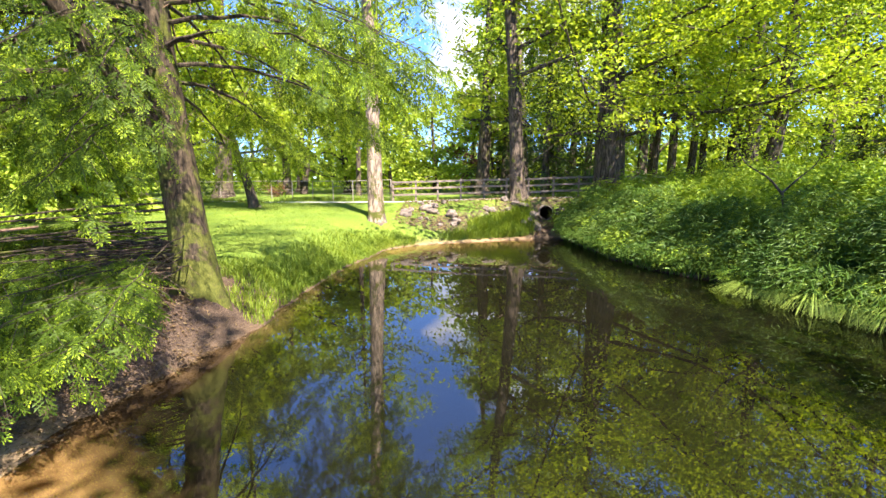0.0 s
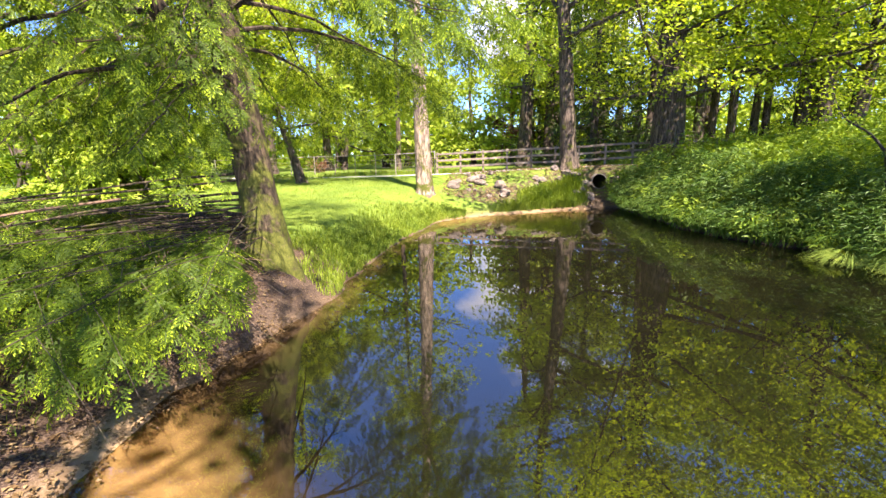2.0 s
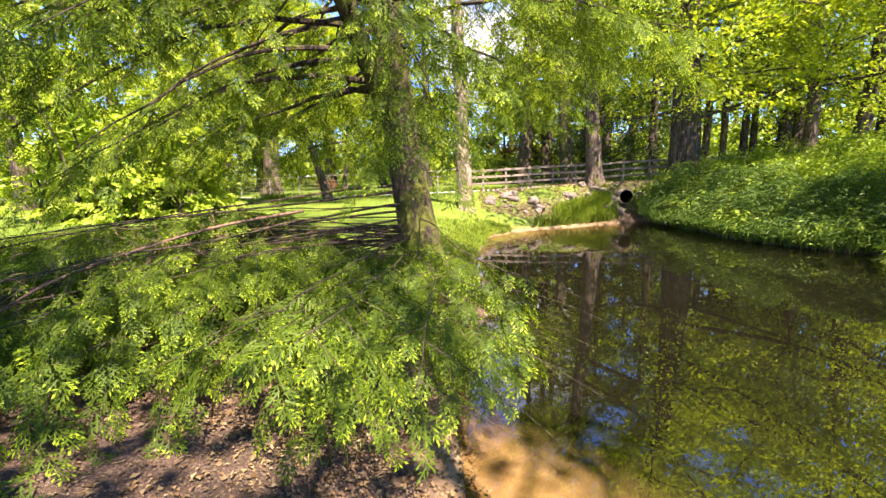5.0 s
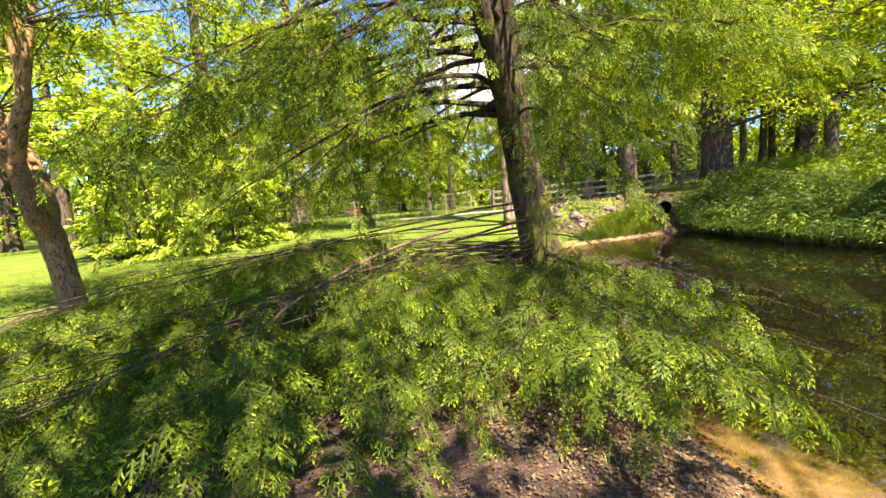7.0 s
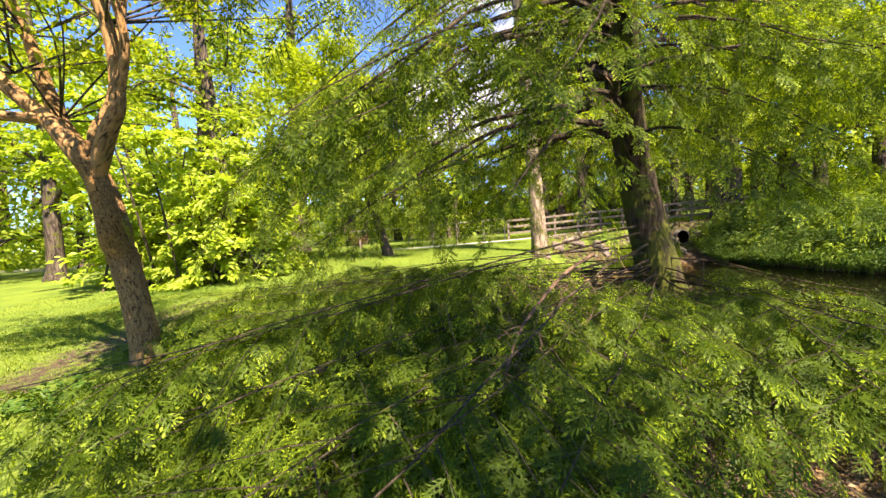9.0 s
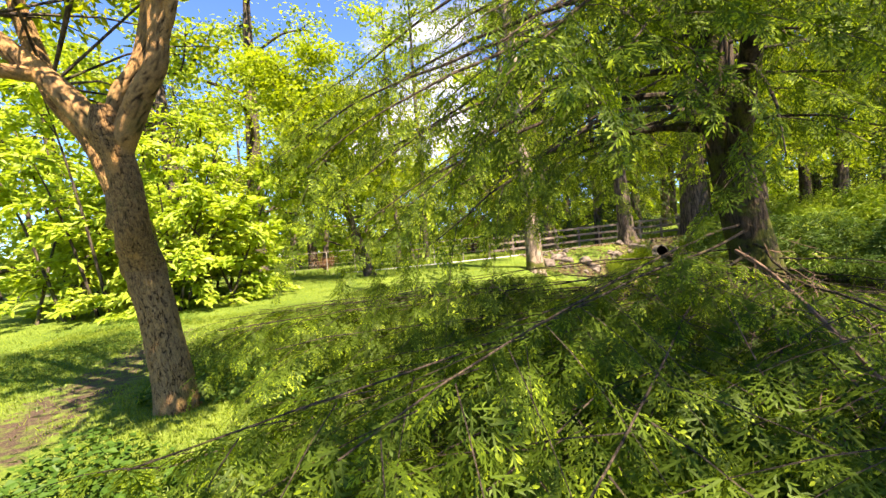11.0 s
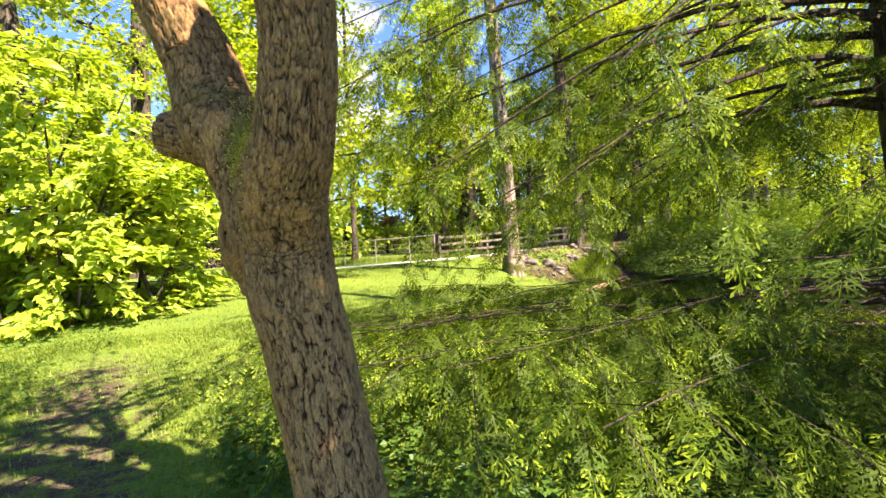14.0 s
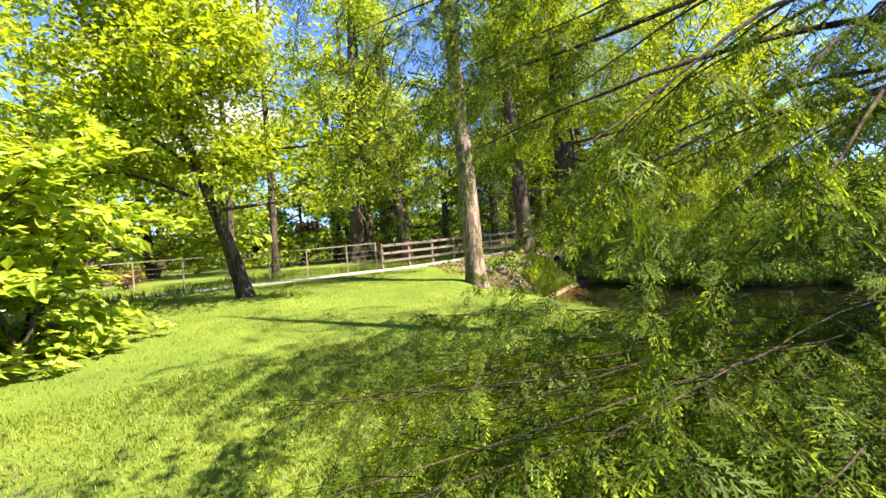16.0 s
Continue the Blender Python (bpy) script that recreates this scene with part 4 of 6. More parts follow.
    # long arching limbs on the lawn side, hung with sparse needles
    for a, z0, r, z1 in ((150, 3.3, 5.6, 2.2), (146, 4.6, 7.0, 3.3), (154, 5.4, 7.2, 4.0), (138, 4.2, 6.6, 3.0), (149, 6.2, 7.4, 4.7), (160, 5.0, 6.8, 3.6), (163, 4.3, 5.8, 2.7), (174, 3.7, 5.2, 2.2), (186, 4.7, 5.4, 2.9), (197, 3.4, 4.6, 2.0), (208, 4.1, 5.0, 2.3), (220, 4.9, 4.8, 3.0), (234, 3.6, 3.8, 2.4), (248, 4.6, 4.0, 3.2)):
        bough(on_bole(z0), radians(a), r, z1, 0.055, True, 0.60 if a < 180 else (0.78 if a < 216 else 0.45), 0.45, 0.33 if a < 216 else 0.26, size=0.25, fall=1.5, sag=0.5, label="long arching limb with dead twigs and thin needles")
    # other low boughs: over the water and away over the lawn
    for a, z0, r, z1 in ((335, 4.2, 3.8, 3.6), (5, 4.6, 4.2, 3.9), (28, 4.0, 3.6, 3.2), (55, 4.4, 4.0, 3.4), (80, 3.8, 4.2, 2.8), (105, 3.6, 4.6, 2.6), (122, 3.8, 5.0, 2.6),
                         (15, 5.4, 4.2, 4.3), (40, 5.2, 4.0, 4.0), (350, 5.0, 3.6, 4.2), (114, 5.4, 5.8, 3.8), (136, 5.4, 6.2, 3.9), (160, 5.8, 6.0, 4.4), (95, 5.0, 5.0, 3.4)):
        bough(on_bole(z0), radians(a), r, z1, 0.04, True, 0.62 if 90 < a < 140 else 0.34, 0.3, 0.20, 0.29)
    # dense boughs hanging over the bank
    for a, z0, r, z1 in ((220, 4.8, 5.0, 3.1), (225, 4.5, 4.8, 2.9), (221, 5.6, 5.6, 4.2), (232, 5.4, 5.4, 4.0), (244, 6.0, 5.2, 4.3), (152, 3.4, 3.6, 2.4), (162, 4.4, 3.8, 3.2), (172, 3.8, 3.4, 2.6)):
        bough(on_bole(z0), radians(a), r, z1, 0.04, True, 0.22, 0.3, 0.25, size=0.30, fall=1.4, sag=0.35, label=drooping)
    # short boughs hanging on the pond side of the bole
    for a, z0, r, z1 in ((281, 3.3, 2.7, 2.25), (286, 3.9, 2.7, 2.7), (282, 4.7, 3.1, 3.3), (290, 4.4, 2.7, 3.2), (284, 5.4, 3.3, 4.0)):
        bough(on_bole(z0), radians(a), r, z1, 0.028, True, 0.25, 0.2, 0.17, size=0.27, dead=False, fall=1.3, sag=0.4, label=drooping)
    # bare brown twigs where an old bough has died
    dead = Heap()
    core = limb(dead, [(-5.0, 5.6, 1.7), (-5.7, 4.6, 1.6), (-6.35, 3.6, 1.35), (-6.6, 3.1, 1.1)], 0.022, 0.008, 6, 16, 1)
    for k in range(200):
        p0 = core[RNG.integers(4, 16)] + RNG.normal(size=3) * np.array([0.22, 0.22, 0.12])
        d = unit(scatter_dirs(1, 0.5)[0] + np.array([-0.2, -0.4, -0.7])) * RNG.uniform(0.12, 0.42)
        limb(dead, [p0, p0 + d * 0.5 + RNG.normal(size=3) * 0.03, p0 + d], 0.003, 0.001, 3, 4, 1)
    child("dead_branch", dead.mesh("dead_branch", [M_LIMB, M_TWIG]), root, "bare brown dead branch with tangled twigs")
    # the crown above
    for k in range(46):
        z0 = 4.8 + 11.2 * (k / 46) ** 1.1
        a = 137.5 * k
        r = np.interp(z0, [4, 8, 16], [4.8, 4.2, 1.2]) * RNG.uniform(0.8, 1.1)
        bough(on_bole(z0), radians(a), r, z0 - RNG.uniform(0.6, 1.7), 0.04 if z0 < 9 else 0.025, False, 0.32, 0.35, 0.30 if z0 < 9 else 0.6, 0.42 if z0 < 9 else 0.6, z0 < 7)
    return root


near_hemlock()


def forked_tree():
    """The stout forking tree beside the lawn, with its lopped stub, burls, hollow and moss."""
    global RNG
    RNG = np.random.default_rng(33)
    root = thing("forked_tree", "forked furrowed-bark tree with a lopped stub and mossy crotch", "tree", (-10.66, 6.08, 0.42))
    h, rel = Heap(), []

    def bark_piece(line, radii, sides, rings, depth, seed, **kw):
        v, q, r = bark_tube(line, radii, sides, rings, depth, seed, **kw)
        h.add(v, q)
        rel.append(r)
    axis = [(-10.69, 6.10, 0.40), (-10.72, 6.14, 0.8), (-10.76, 6.16, 1.1), (-10.81, 6.17, 1.4), (-10.85, 6.17, 1.65), (-10.89, 6.17, 1.85), (-10.905, 6.16, 2.05),
            (-10.92, 6.05, 2.24), (-10.88, 5.925, 2.42), (-10.86, 5.85, 2.72), (-10.89, 5.80, 3.02), (-10.95, 5.76, 3.27), (-10.97, 5.74, 3.5)]
    bark_piece(axis, [0.195, 0.180, 0.174, 0.168, 0.168, 0.172, 0.170, 0.165, 0.138, 0.126, 0.128, 0.14, 0.07], 250, 450, 0.013, 1, scaly=(1.78, 2.0), flare=0.28)
    stub = [(-10.95, 6.17, 2.05), (-11.01, 6.26, 2.36), (-11.12, 6.36, 2.58), (-11.2, 6.42, 2.87), (-11.46, 6.52, 3.4), (-11.85, 6.58, 4.0), (-12.2, 6.62, 5.2)]
    bark_piece(stub, [0.15, 0.17, 0.165, 0.14, 0.12, 0.10, 0.07], 150, 190, 0.012, 2, scaly=(2.0, 2.1), lumps=0.08)
    bark_piece([(-10.97, 6.20, 1.74), (-11.0, 6.23, 1.88), (-11.015, 6.25, 2.04), (-11.02, 6.255, 2.18), (-10.98, 6.22, 2.32)], [0.02, 0.085, 0.105, 0.10, 0.03], 130, 110, 0.013, 3, scaly=(0, 0.1), lumps=0.14)
    bark_piece([(-10.93, 6.16, 1.84), (-10.95, 6.18, 2.12), (-10.99, 6.24, 2.36), (-11.03, 6.30, 2.52)], [0.13, 0.150, 0.150, 0.09], 180, 120, 0.012, 4, scaly=(0, 0.1), lumps=0.07)
    for k, (pts, a, b) in enumerate((([(-10.8, 5.5, 5.95), (-10.9, 5.4, 7.2), (-11.6, 5.9, 8.6)], 0.055, 0.02),
                      ([(-12.2, 6.62, 5.15), (-12.6, 6.3, 7.0), (-12.9, 6.0, 8.2)], 0.07, 0.02),
                      ([(-10.92, 5.82, 3.1), (-11.2, 5.84, 3.5), (-11.55, 5.95, 3.88), (-12.1, 6.0, 4.4), (-12.7, 5.9, 5.2)], 0.125, 0.07),
                      ([(-10.92, 5.82, 3.05), (-10.62, 5.68, 3.55), (-10.42, 5.62, 3.95), (-10.45, 5.6, 4.8), (-10.8, 5.5, 6.0)], 0.115, 0.055),
                      ([(-10.93, 5.82, 3.1), (-10.9, 5.85, 3.6), (-10.7, 5.95, 4.1), (-10.6, 6.2, 5.4)], 0.07, 0.045),
                      ([(-10.43, 5.62, 3.9), (-10.2, 5.5, 4.6), (-10.3, 5.3, 5.6)], 0.06, 0.035),
                      ([(-11.5, 5.95, 3.85), (-12.1, 5.7, 3.9), (-12.8, 5.4, 4.2)], 0.07, 0.04),
                      # unseen limb added towards the leaf cluster that shades the bole
                      ([(-10.3, 5.3, 5.5), (-9.9, 4.8, 5.8), (-9.2, 3.6, 6.9)], 0.04, 0.015))):
        bark_piece(pts, [a, (a + b) / 2, b], 30, 50, 0.009, 10 + k)

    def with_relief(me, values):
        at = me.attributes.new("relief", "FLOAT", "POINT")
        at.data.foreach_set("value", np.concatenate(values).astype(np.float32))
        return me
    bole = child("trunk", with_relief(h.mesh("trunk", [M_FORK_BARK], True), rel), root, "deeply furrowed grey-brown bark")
    # lopped end beside the left limb
    cut = Heap()
    v, q, rv = bark_tube([(-10.95, 6.22, 2.33), (-11.07, 6.36, 2.44), (-11.2, 6.465, 2.515), (-11.337, 6.54, 2.55)], [0.05, 0.118, 0.118, 0.095], 130, 90, 0.013, 30, scaly=(0, 0.1))
    cut.add(v, q)
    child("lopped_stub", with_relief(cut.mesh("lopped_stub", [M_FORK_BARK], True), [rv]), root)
    ang = np.linspace(0, 2 * np.pi, 24, endpoint=False)
    d = unit(np.array([-0.15, 0.075, 0.04]))
    u = unit(np.cross(d, [0, 0, 1]))
    w = np.cross(d, u)
    c = np.array([-11.337, 6.540, 2.5505])
    rim = c + 0.092 * (np.cos(ang)[:, None] * u + np.sin(ang)[:, None] * w) * (1 + 0.08 * np.sin(3 * ang))[:, None]
    face = Heap()
    face.add(np.concatenate([rim, [c + d * 0.012]]), np.array([(i, (i + 1) % 24, 24) for i in range(24)]))
    child("cut_face", face.mesh("cut_face", [M_CUT]), root, "weathered sawn wood")
    # healed scar with its hollow on the side towards the lawn
    out, up = unit(np.array([-0.78, -0.62, -0.05])), np.array([0, 0, 1.0])
    sdw = np.cross(up, out)
    sdw = sdw / np.linalg.norm(sdw)
    mid = np.array([-11.085, 6.180, 2.06])
    rho, th = np.linspace(0, 1, 41), np.linspace(0, 2 * np.pi, 110, endpoint=False)
    R, T = [g.ravel() for g in np.meshgrid(rho, th, indexing="ij")]
    ly, lz = 0.108 * R * np.cos(T), 0.165 * R * np.sin(T) * (1 + 0.10 * np.sin(T + 0.6))
    ragged = 1 + 0.07 * np.sin(3 * T + 1.0) + 0.05 * np.sin(7 * T)
    ly, lz = ly * ragged, lz * ragged
    dome = 0.062 * (1 - R**1.9) - 0.002 + 0.0022 * np.sin(70 * R + 1.5 * np.sin(3 * T)) * (R > 0.2) + 0.007 * fbm(np.stack([ly * 30, lz * 18, R], -1), 1.0) + 0.003 * fbm(np.stack([ly * 160, lz * 70, R], -1), 1.0)
    slit = np.exp(-(((ly + 0.006 + 0.003 * np.sin(lz * 90)) / 0.015) ** 2 + ((lz - 0.02) / 0.046) ** 2) ** 2)
    pv = mid + out * (dome - 0.055 * slit)[:, None] + sdw * ly[:, None] + up * lz[:, None]
    ii, jj = np.meshgrid(np.arange(40), np.arange(110), indexing="ij")
    fq = np.stack([ii * 110 + jj, (ii + 1) * 110 + jj, (ii + 1) * 110 + (jj + 1) % 110, ii * 110 + (jj + 1) % 110], -1).reshape(-1, 4)
    scar = Heap()
    # faces in the shallow hollow take near-black wood that stands for its shade
    scar.add(pv, fq, (slit[fq].mean(1) > 0.4).astype(int))
    child("healed_scar", scar.mesh("healed_scar", [M_SCAR, M_HOLLOW_SHADE], True), root, "smooth tan scar with a dark hollow")
    # moss cushion in the crotch
    mo = Heap()
    bm_me = bole.data
    co, no = np.zeros(len(bm_me.vertices) * 3, np.float32), np.zeros(len(bm_me.vertices) * 3, np.float32)
    bm_me.vertices.foreach_get("co", co), bm_me.vertices.foreach_get("normal", no)
    co, no = co.reshape(-1, 3).astype(float), no.reshape(-1, 3).astype(float)
    near_c = np.linalg.norm((co - np.array([-10.95, 6.12, 2.41])) * np.array([1, 1, 0.75]), axis=1)
    patchy = np.clip(0.5 + 1.2 * fbm(co, 16.0, 3), 0, 1.5)
    wt = np.exp(-((near_c / 0.14) ** 2)) * patchy * np.clip(no[:, 2] + 0.75, 0, 1.5)
    n = 9000
    pick = RNG.choice(len(co), n, p=wt / wt.sum())
    p = co[pick] + no[pick] * RNG.uniform(0.0, 0.010, (n, 1)) + RNG.normal(size=(n, 3)) * 0.005
    v, q = leaves(p, unit(RNG.normal(size=(n, 3)) + np.array([-0.4, -0.8, 0.6])), unit(RNG.normal(size=(n, 3))), np.full(n, 0.012), np.full(n, 0.006))
    mo.add(v, q)
    child("moss", mo.mesh("moss", [M_MOSS]), root, "yellow-green moss cushion")
    # crown of long bright leaves on fine twigs
    tw, pos, axs = Heap(), [], []
    for st in ((-12.7, 5.9, 5.2), (-12.0, 6.1, 4.5), (-10.8, 5.5, 6.0), (-10.45, 5.6, 4.8), (-10.6, 6.2, 5.4), (-12.2, 6.62, 5.2), (-10.3, 5.3, 5.6), (-11.85, 6.58, 4.0), (-10.9, 5.4, 7.2), (-12.6, 6.3, 7.0), (-11.6, 5.9, 8.2)):
        st = np.array(st)
        for k in range(9):
            d = unit(scatter_dirs(1, 0.5)[0] * np.array([1, 1, 0]) + np.array([-0.1, 0, RNG.uniform(0.15, 0.9)])) * RNG.uniform(1.0, 3.4)
            l3 = limb(tw, [st, st + d * 0.5 + RNG.normal(size=3) * 0.1, st + d + np.array([0, 0, -0.15])], 0.018, 0.004, 5, 6)
            pos.append(l3[2:]), axs.append(np.repeat(unit(d)[None], 4, 0))
    pos, axs = np.concatenate(pos), np.concatenate(axs)
    n = 3800
    i = RNG.integers(0, len(pos), n)
    p = pos[i] + RNG.normal(size=(n, 3)) * np.array([0.14, 0.14, 0.07])
    keep = p[:, 2] > 4.3
    p, i = p[keep], i[keep]
    n = len(p)
    v, q = leaves(p, unit(axs[i] + RNG.normal(size=(n, 3)) * 0.6 + np.array([0, 0, -0.4])), unit(np.array([0, 0, 1.0]) + RNG.normal(size=(n, 3)) * 0.4), RNG.uniform(0.09, 0.19, n), RNG.uniform(0.04, 0.075, n))
    # extra leaves added out of view on the sun's side to shade the bole
    v2, q2 = leaves(*(lambda t, m: (np.array([-9.7, 4.2, 5.8]) + t[:, None] * np.array([1.1, -2.0, 1.0]) + RNG.normal(size=(m, 3)) * np.array([0.36, 0.36, 0.25]), scatter_dirs(m, 0.4), unit(np.array([0, 0, 1.0]) + RNG.normal(size=(m, 3)) * 0.4), RNG.uniform(0.12, 0.2, m), RNG.uniform(0.06, 0.09, m)))(RNG.random(2000), 2000))
    v, q = np.concatenate([v, v2]), np.concatenate([q, q2 + len(v)])
    child("branchwork", tw.mesh("branchwork", [M_DARK_BARK], True), root)
    child("crown", mesh_np("crown", v, [q], [M_FORKLEAF]), root, "yellow-green young leaves")
    root.location += Vector((-0.12, 0.16, 0.0))


forked_tree()


def at_land(x, y, dz=0.0):
    return float(land(np.array([x]), np.array([y]))[0]) + dz


def straight(x, y, h, dx=0.0, dy=0.0, z0=None, wob=0.15):
    z = at_land(x, y, -0.08) if z0 is None else z0
    return [(x, y, z), (x + dx * 0.3 + wob * 0.4, y + dy * 0.3, z + h * 0.28), (x + dx * 0.65 - wob * 0.3, y + dy * 0.65 + wob, z + h * 0.62), (x + dx, y + dy, z + h)]


# the trees round the pond and the lawn
broadleaf_tree("pond_tree", "tall pale-barked tree on the lawn by the pond", straight(-2.62, 17.1, 17, -0.45, 0.2, 0.45, 0.05), [0.34, 0.25, 0.19, 0.05], M_PALE_BARK, M_MAPLE, 17, 3.8, 0.60, 0.14, 7500, 3, flare=0.75, sides=30)
broadleaf_tree("bank_tree", "dark mossy tree standing beside the culvert", straight(3.35, 20.25, 17, -1.1, 0.2, None, 0.1), [0.36, 0.28, 0.22, 0.04], M_DARK_BARK, M_MAPLE, 17, 4.4, 0.36, 0.13, 12000, 4, flare=0.8, sides=24)
broadleaf_tree("beech_tree", "massive beech with bright layered foliage over the pond", straight(7.75, 21.1, 16, -0.7, -0.5, None, 0.1), [0.72, 0.55, 0.36, 0.06], M_DARK_BARK, M_BEECH, 16, 8.2, 0.22, 0.17, 46000, 5, flare=0.55, sides=30, lean=(0.15, -0.5), limbs_n=22, foliage_low=4.0, limb_share=0.16)
broadleaf_tree("bank_beech", "leafy beech behind the overgrown bank", straight(13.2, 18.5, 13, 0.2, -1.0), [0.30, 0.24, 0.17, 0.04], M_DARK_BARK, M_BEECH, 13, 6.6, 0.2, 0.17, 24000, 6, lean=(-0.2, -0.5), limbs_n=18, foliage_low=4.2, limb_share=0.25)
broadleaf_tree("wood_tree", "tall slim tree at the wood's edge", straight(19.4, 31, 18, 0.1, 0), [0.42, 0.34, 0.22, 0.04], M_DARK_BARK, M_MAPLE, 18, 5.0, 0.3, 0.2, 11000, 8)
lean_line = [(-8.75, 19.95, at_land(-8.75, 19.95, -0.1)), (-9.0, 19.93, 2.1), (-9.3, 19.9, 3.2), (-9.75, 19.9, 4.7), (-10.3, 19.9, 6.4), (-11.0, 19.8, 8.0), (-11.8, 19.8, 9.6)]
broadleaf_tree("leaning_tree", "leaning young tree with bright green leaves beside the path", lean_line, [0.23, 0.20, 0.16, 0.13, 0.10, 0.07, 0.03], M_DARK_BARK, M_BEECH, 9, 4.3, 0.36, 0.17, 26000, 9, lean=(0.15, -0.2), limbs_n=20, flare=0.4)

# unseen trees added behind the walk and on the right to shade the banks
for k, (x, y, h, leafy) in enumerate(((-4.6, -2.6, 11, 520), (-2.7, -5.2, 13, 800), (0.9, -5.0, 17, 650), (11.5, -4.0, 14, 1500), (11.6, 5.0, 12, 1700))):
    broadleaf_tree("added_shade_tree", "leafy tree added out of view to shade the bank", straight(x, y, h, 0.3, 0.2), [0.17, 0.14, 0.10, 0.03], M_DARK_BARK, M_MAPLE, h, 3.2, 0.45, 0.26, leafy, 140 + k, group="trees behind the footway")

# wood behind the railing: slim dark boles
for k, (x, y, r) in enumerate(((12.9, 30, 0.34), (13.9, 30.5, 0.27), (14.8, 30, 0.22), (15.4, 31, 0.2), (16.4, 30.5, 0.26), (17.4, 31, 0.24), (18.0, 27, 0.4), (24, 29, 0.4), (21.5, 22, 0.3))):
    broadleaf_tree("woodland_tree", "slim dark-boled woodland tree in shade", straight(x, y, 14 + k % 4, 0.3 * math.sin(k * 2.1), 0.2), [r, r * 0.8, r * 0.5, 0.04], M_DARK_BARK, M_MAPLE,
                   14, 4.4, 0.3, 0.24, 5000, 40 + k, group="woodland behind the pond")


def conifer(name, label, x, y, height, spread, seed, low=0.6, group=""):
    global RNG
    RNG = np.random.default_rng(seed)
    z = at_land(x, y, -0.1)
    root = thing(name, label, "tree", (x, y, z), group)
    body, crown = Heap(), Heap()
    v, q = trunk_mesh("t", [(x, y, z), (x + 0.05, y, z + height * 0.5), (x, y, z + height)], [0.03 * height * 0.7, 0.018 * height * 0.7, 0.02], None, 14, 30, 0.05, 0.4)
    body.add(v, q)
    n = int(height * 4.8)
    for k in range(n):
        u = (k + RNG.random()) / n
        h = low + (height - low) * u
        r = spread * (1 - u) ** 0.8 * RNG.uniform(0.75, 1.1) + 0.25
        a = 2.4 * k
        out = np.array([math.cos(a), math.sin(a), 0])
        s = np.linspace(0, 1, 6)
        line = np.array([x, y, z + h]) + out * (r * s)[:, None]
        line[:, 2] -= r * (0.28 * s - 0.05 * s**3)
        v, q = tube(line, np.linspace(0.03, 0.008, 6), 4)
        body.add(v, q)
        nf = max(5, int(r * 2.7))
        fu = RNG.uniform(0.15, 1, nf)
        fp = np.stack([np.interp(fu, s, line[:, c]) for c in range(3)], -1)
        sd = np.array([-out[1], out[0], 0]) * np.where(RNG.random(nf) < 0.5, 1, -1)[:, None]
        ax = out * 0.6 + sd * 0.8 + np.stack([RNG.normal(size=nf) * 0.2, RNG.normal(size=nf) * 0.2, RNG.uniform(-0.9, -0.1, nf)], -1)
        place_fronds(crown, COARSE, fp, ax, unit(np.array([0, 0, 1.0]) + RNG.normal(size=(nf, 3)) * 0.3), RNG.uniform(0.75, 1.4, nf), RNG.random(nf) < 0.1)
    child("trunk", body.mesh("trunk", [M_DARK_BARK], True), root)
    child("crown", crown.mesh("crown", [M_SPRUCE, M_HEM_LEAF]), root)


for k, (x, y, h, s) in enumerate(((6.0, 27.5, 12, 3.4), (9.5, 28.5, 15, 3.6), (25, 24, 17, 4.0), (28, 19, 18, 4.2), (22.5, 34, 19, 4.0), (29, 30, 19, 4.2), (-22, 37, 16, 3.6), (4.8, 38, 22, 3.8), (9.0, 41, 24, 4.2), (-6.5, 62, 17, 4.5), (-12.5, 58, 12, 3.5))):
    conifer("spruce_tree", "dark drooping spruce at the edge of the wood", x, y, h, s, 70 + k, 0.7, "spruces")

# deciduous wood round the park
far_spots = []
rs = np.random.default_rng(5)
for k in range(46):
    a = radians(18 + 150 * (k + 0.5) / 46)
    d = 40 + 16 * (k % 3) + rs.uniform(-3, 3)
    x, y = -3 + d * math.cos(a), 6 + d * math.sin(a)
    gap = abs(x - (-1.8 - 0.02 * (y - 40))) < 3.4 and y > 35
    far_spots.append((x, y, 10.5 if gap else rs.uniform(12, 19), 4.5 if gap else rs.uniform(5, 7)))
for k, (x, y, h) in enumerate(((-15.5, 30, 22), (-20, 27, 20), (-12.6, 34, 13), (-9.6, 41, 13), (-17.5, 24.5, 17), (-24, 21, 14), (-26, 31, 17), (-30, 24, 16), (6.0, 42, 23), (10.5, 45, 24), (2.6, 36, 21), (5.6, 34, 20), (-31, 13, 15), (-33, 5, 16), (-12, 36, 9), (-5, 38, 7), (4, 40, 8), (11, 36, 12))):
    far_spots.append((x, y, h, 5.2))
for k, (x, y, h, s) in enumerate(far_spots):
    near = math.hypot(x, y) < 38
    broadleaf_tree("park_tree", "leafy sunlit park tree in the distance", straight(x, y, h, rs.uniform(-1, 1), rs.uniform(-1, 1)), [0.028 * h, 0.021 * h, 0.014 * h, 0.03],
                   M_DARK_BARK, M_FAR, h, s, 0.16 if not near else 0.28, 0.28 if near else 0.48, 4600 if near else 2000, 100 + k, flat=0.7, sides=8, group="park trees", limbs_n=10)

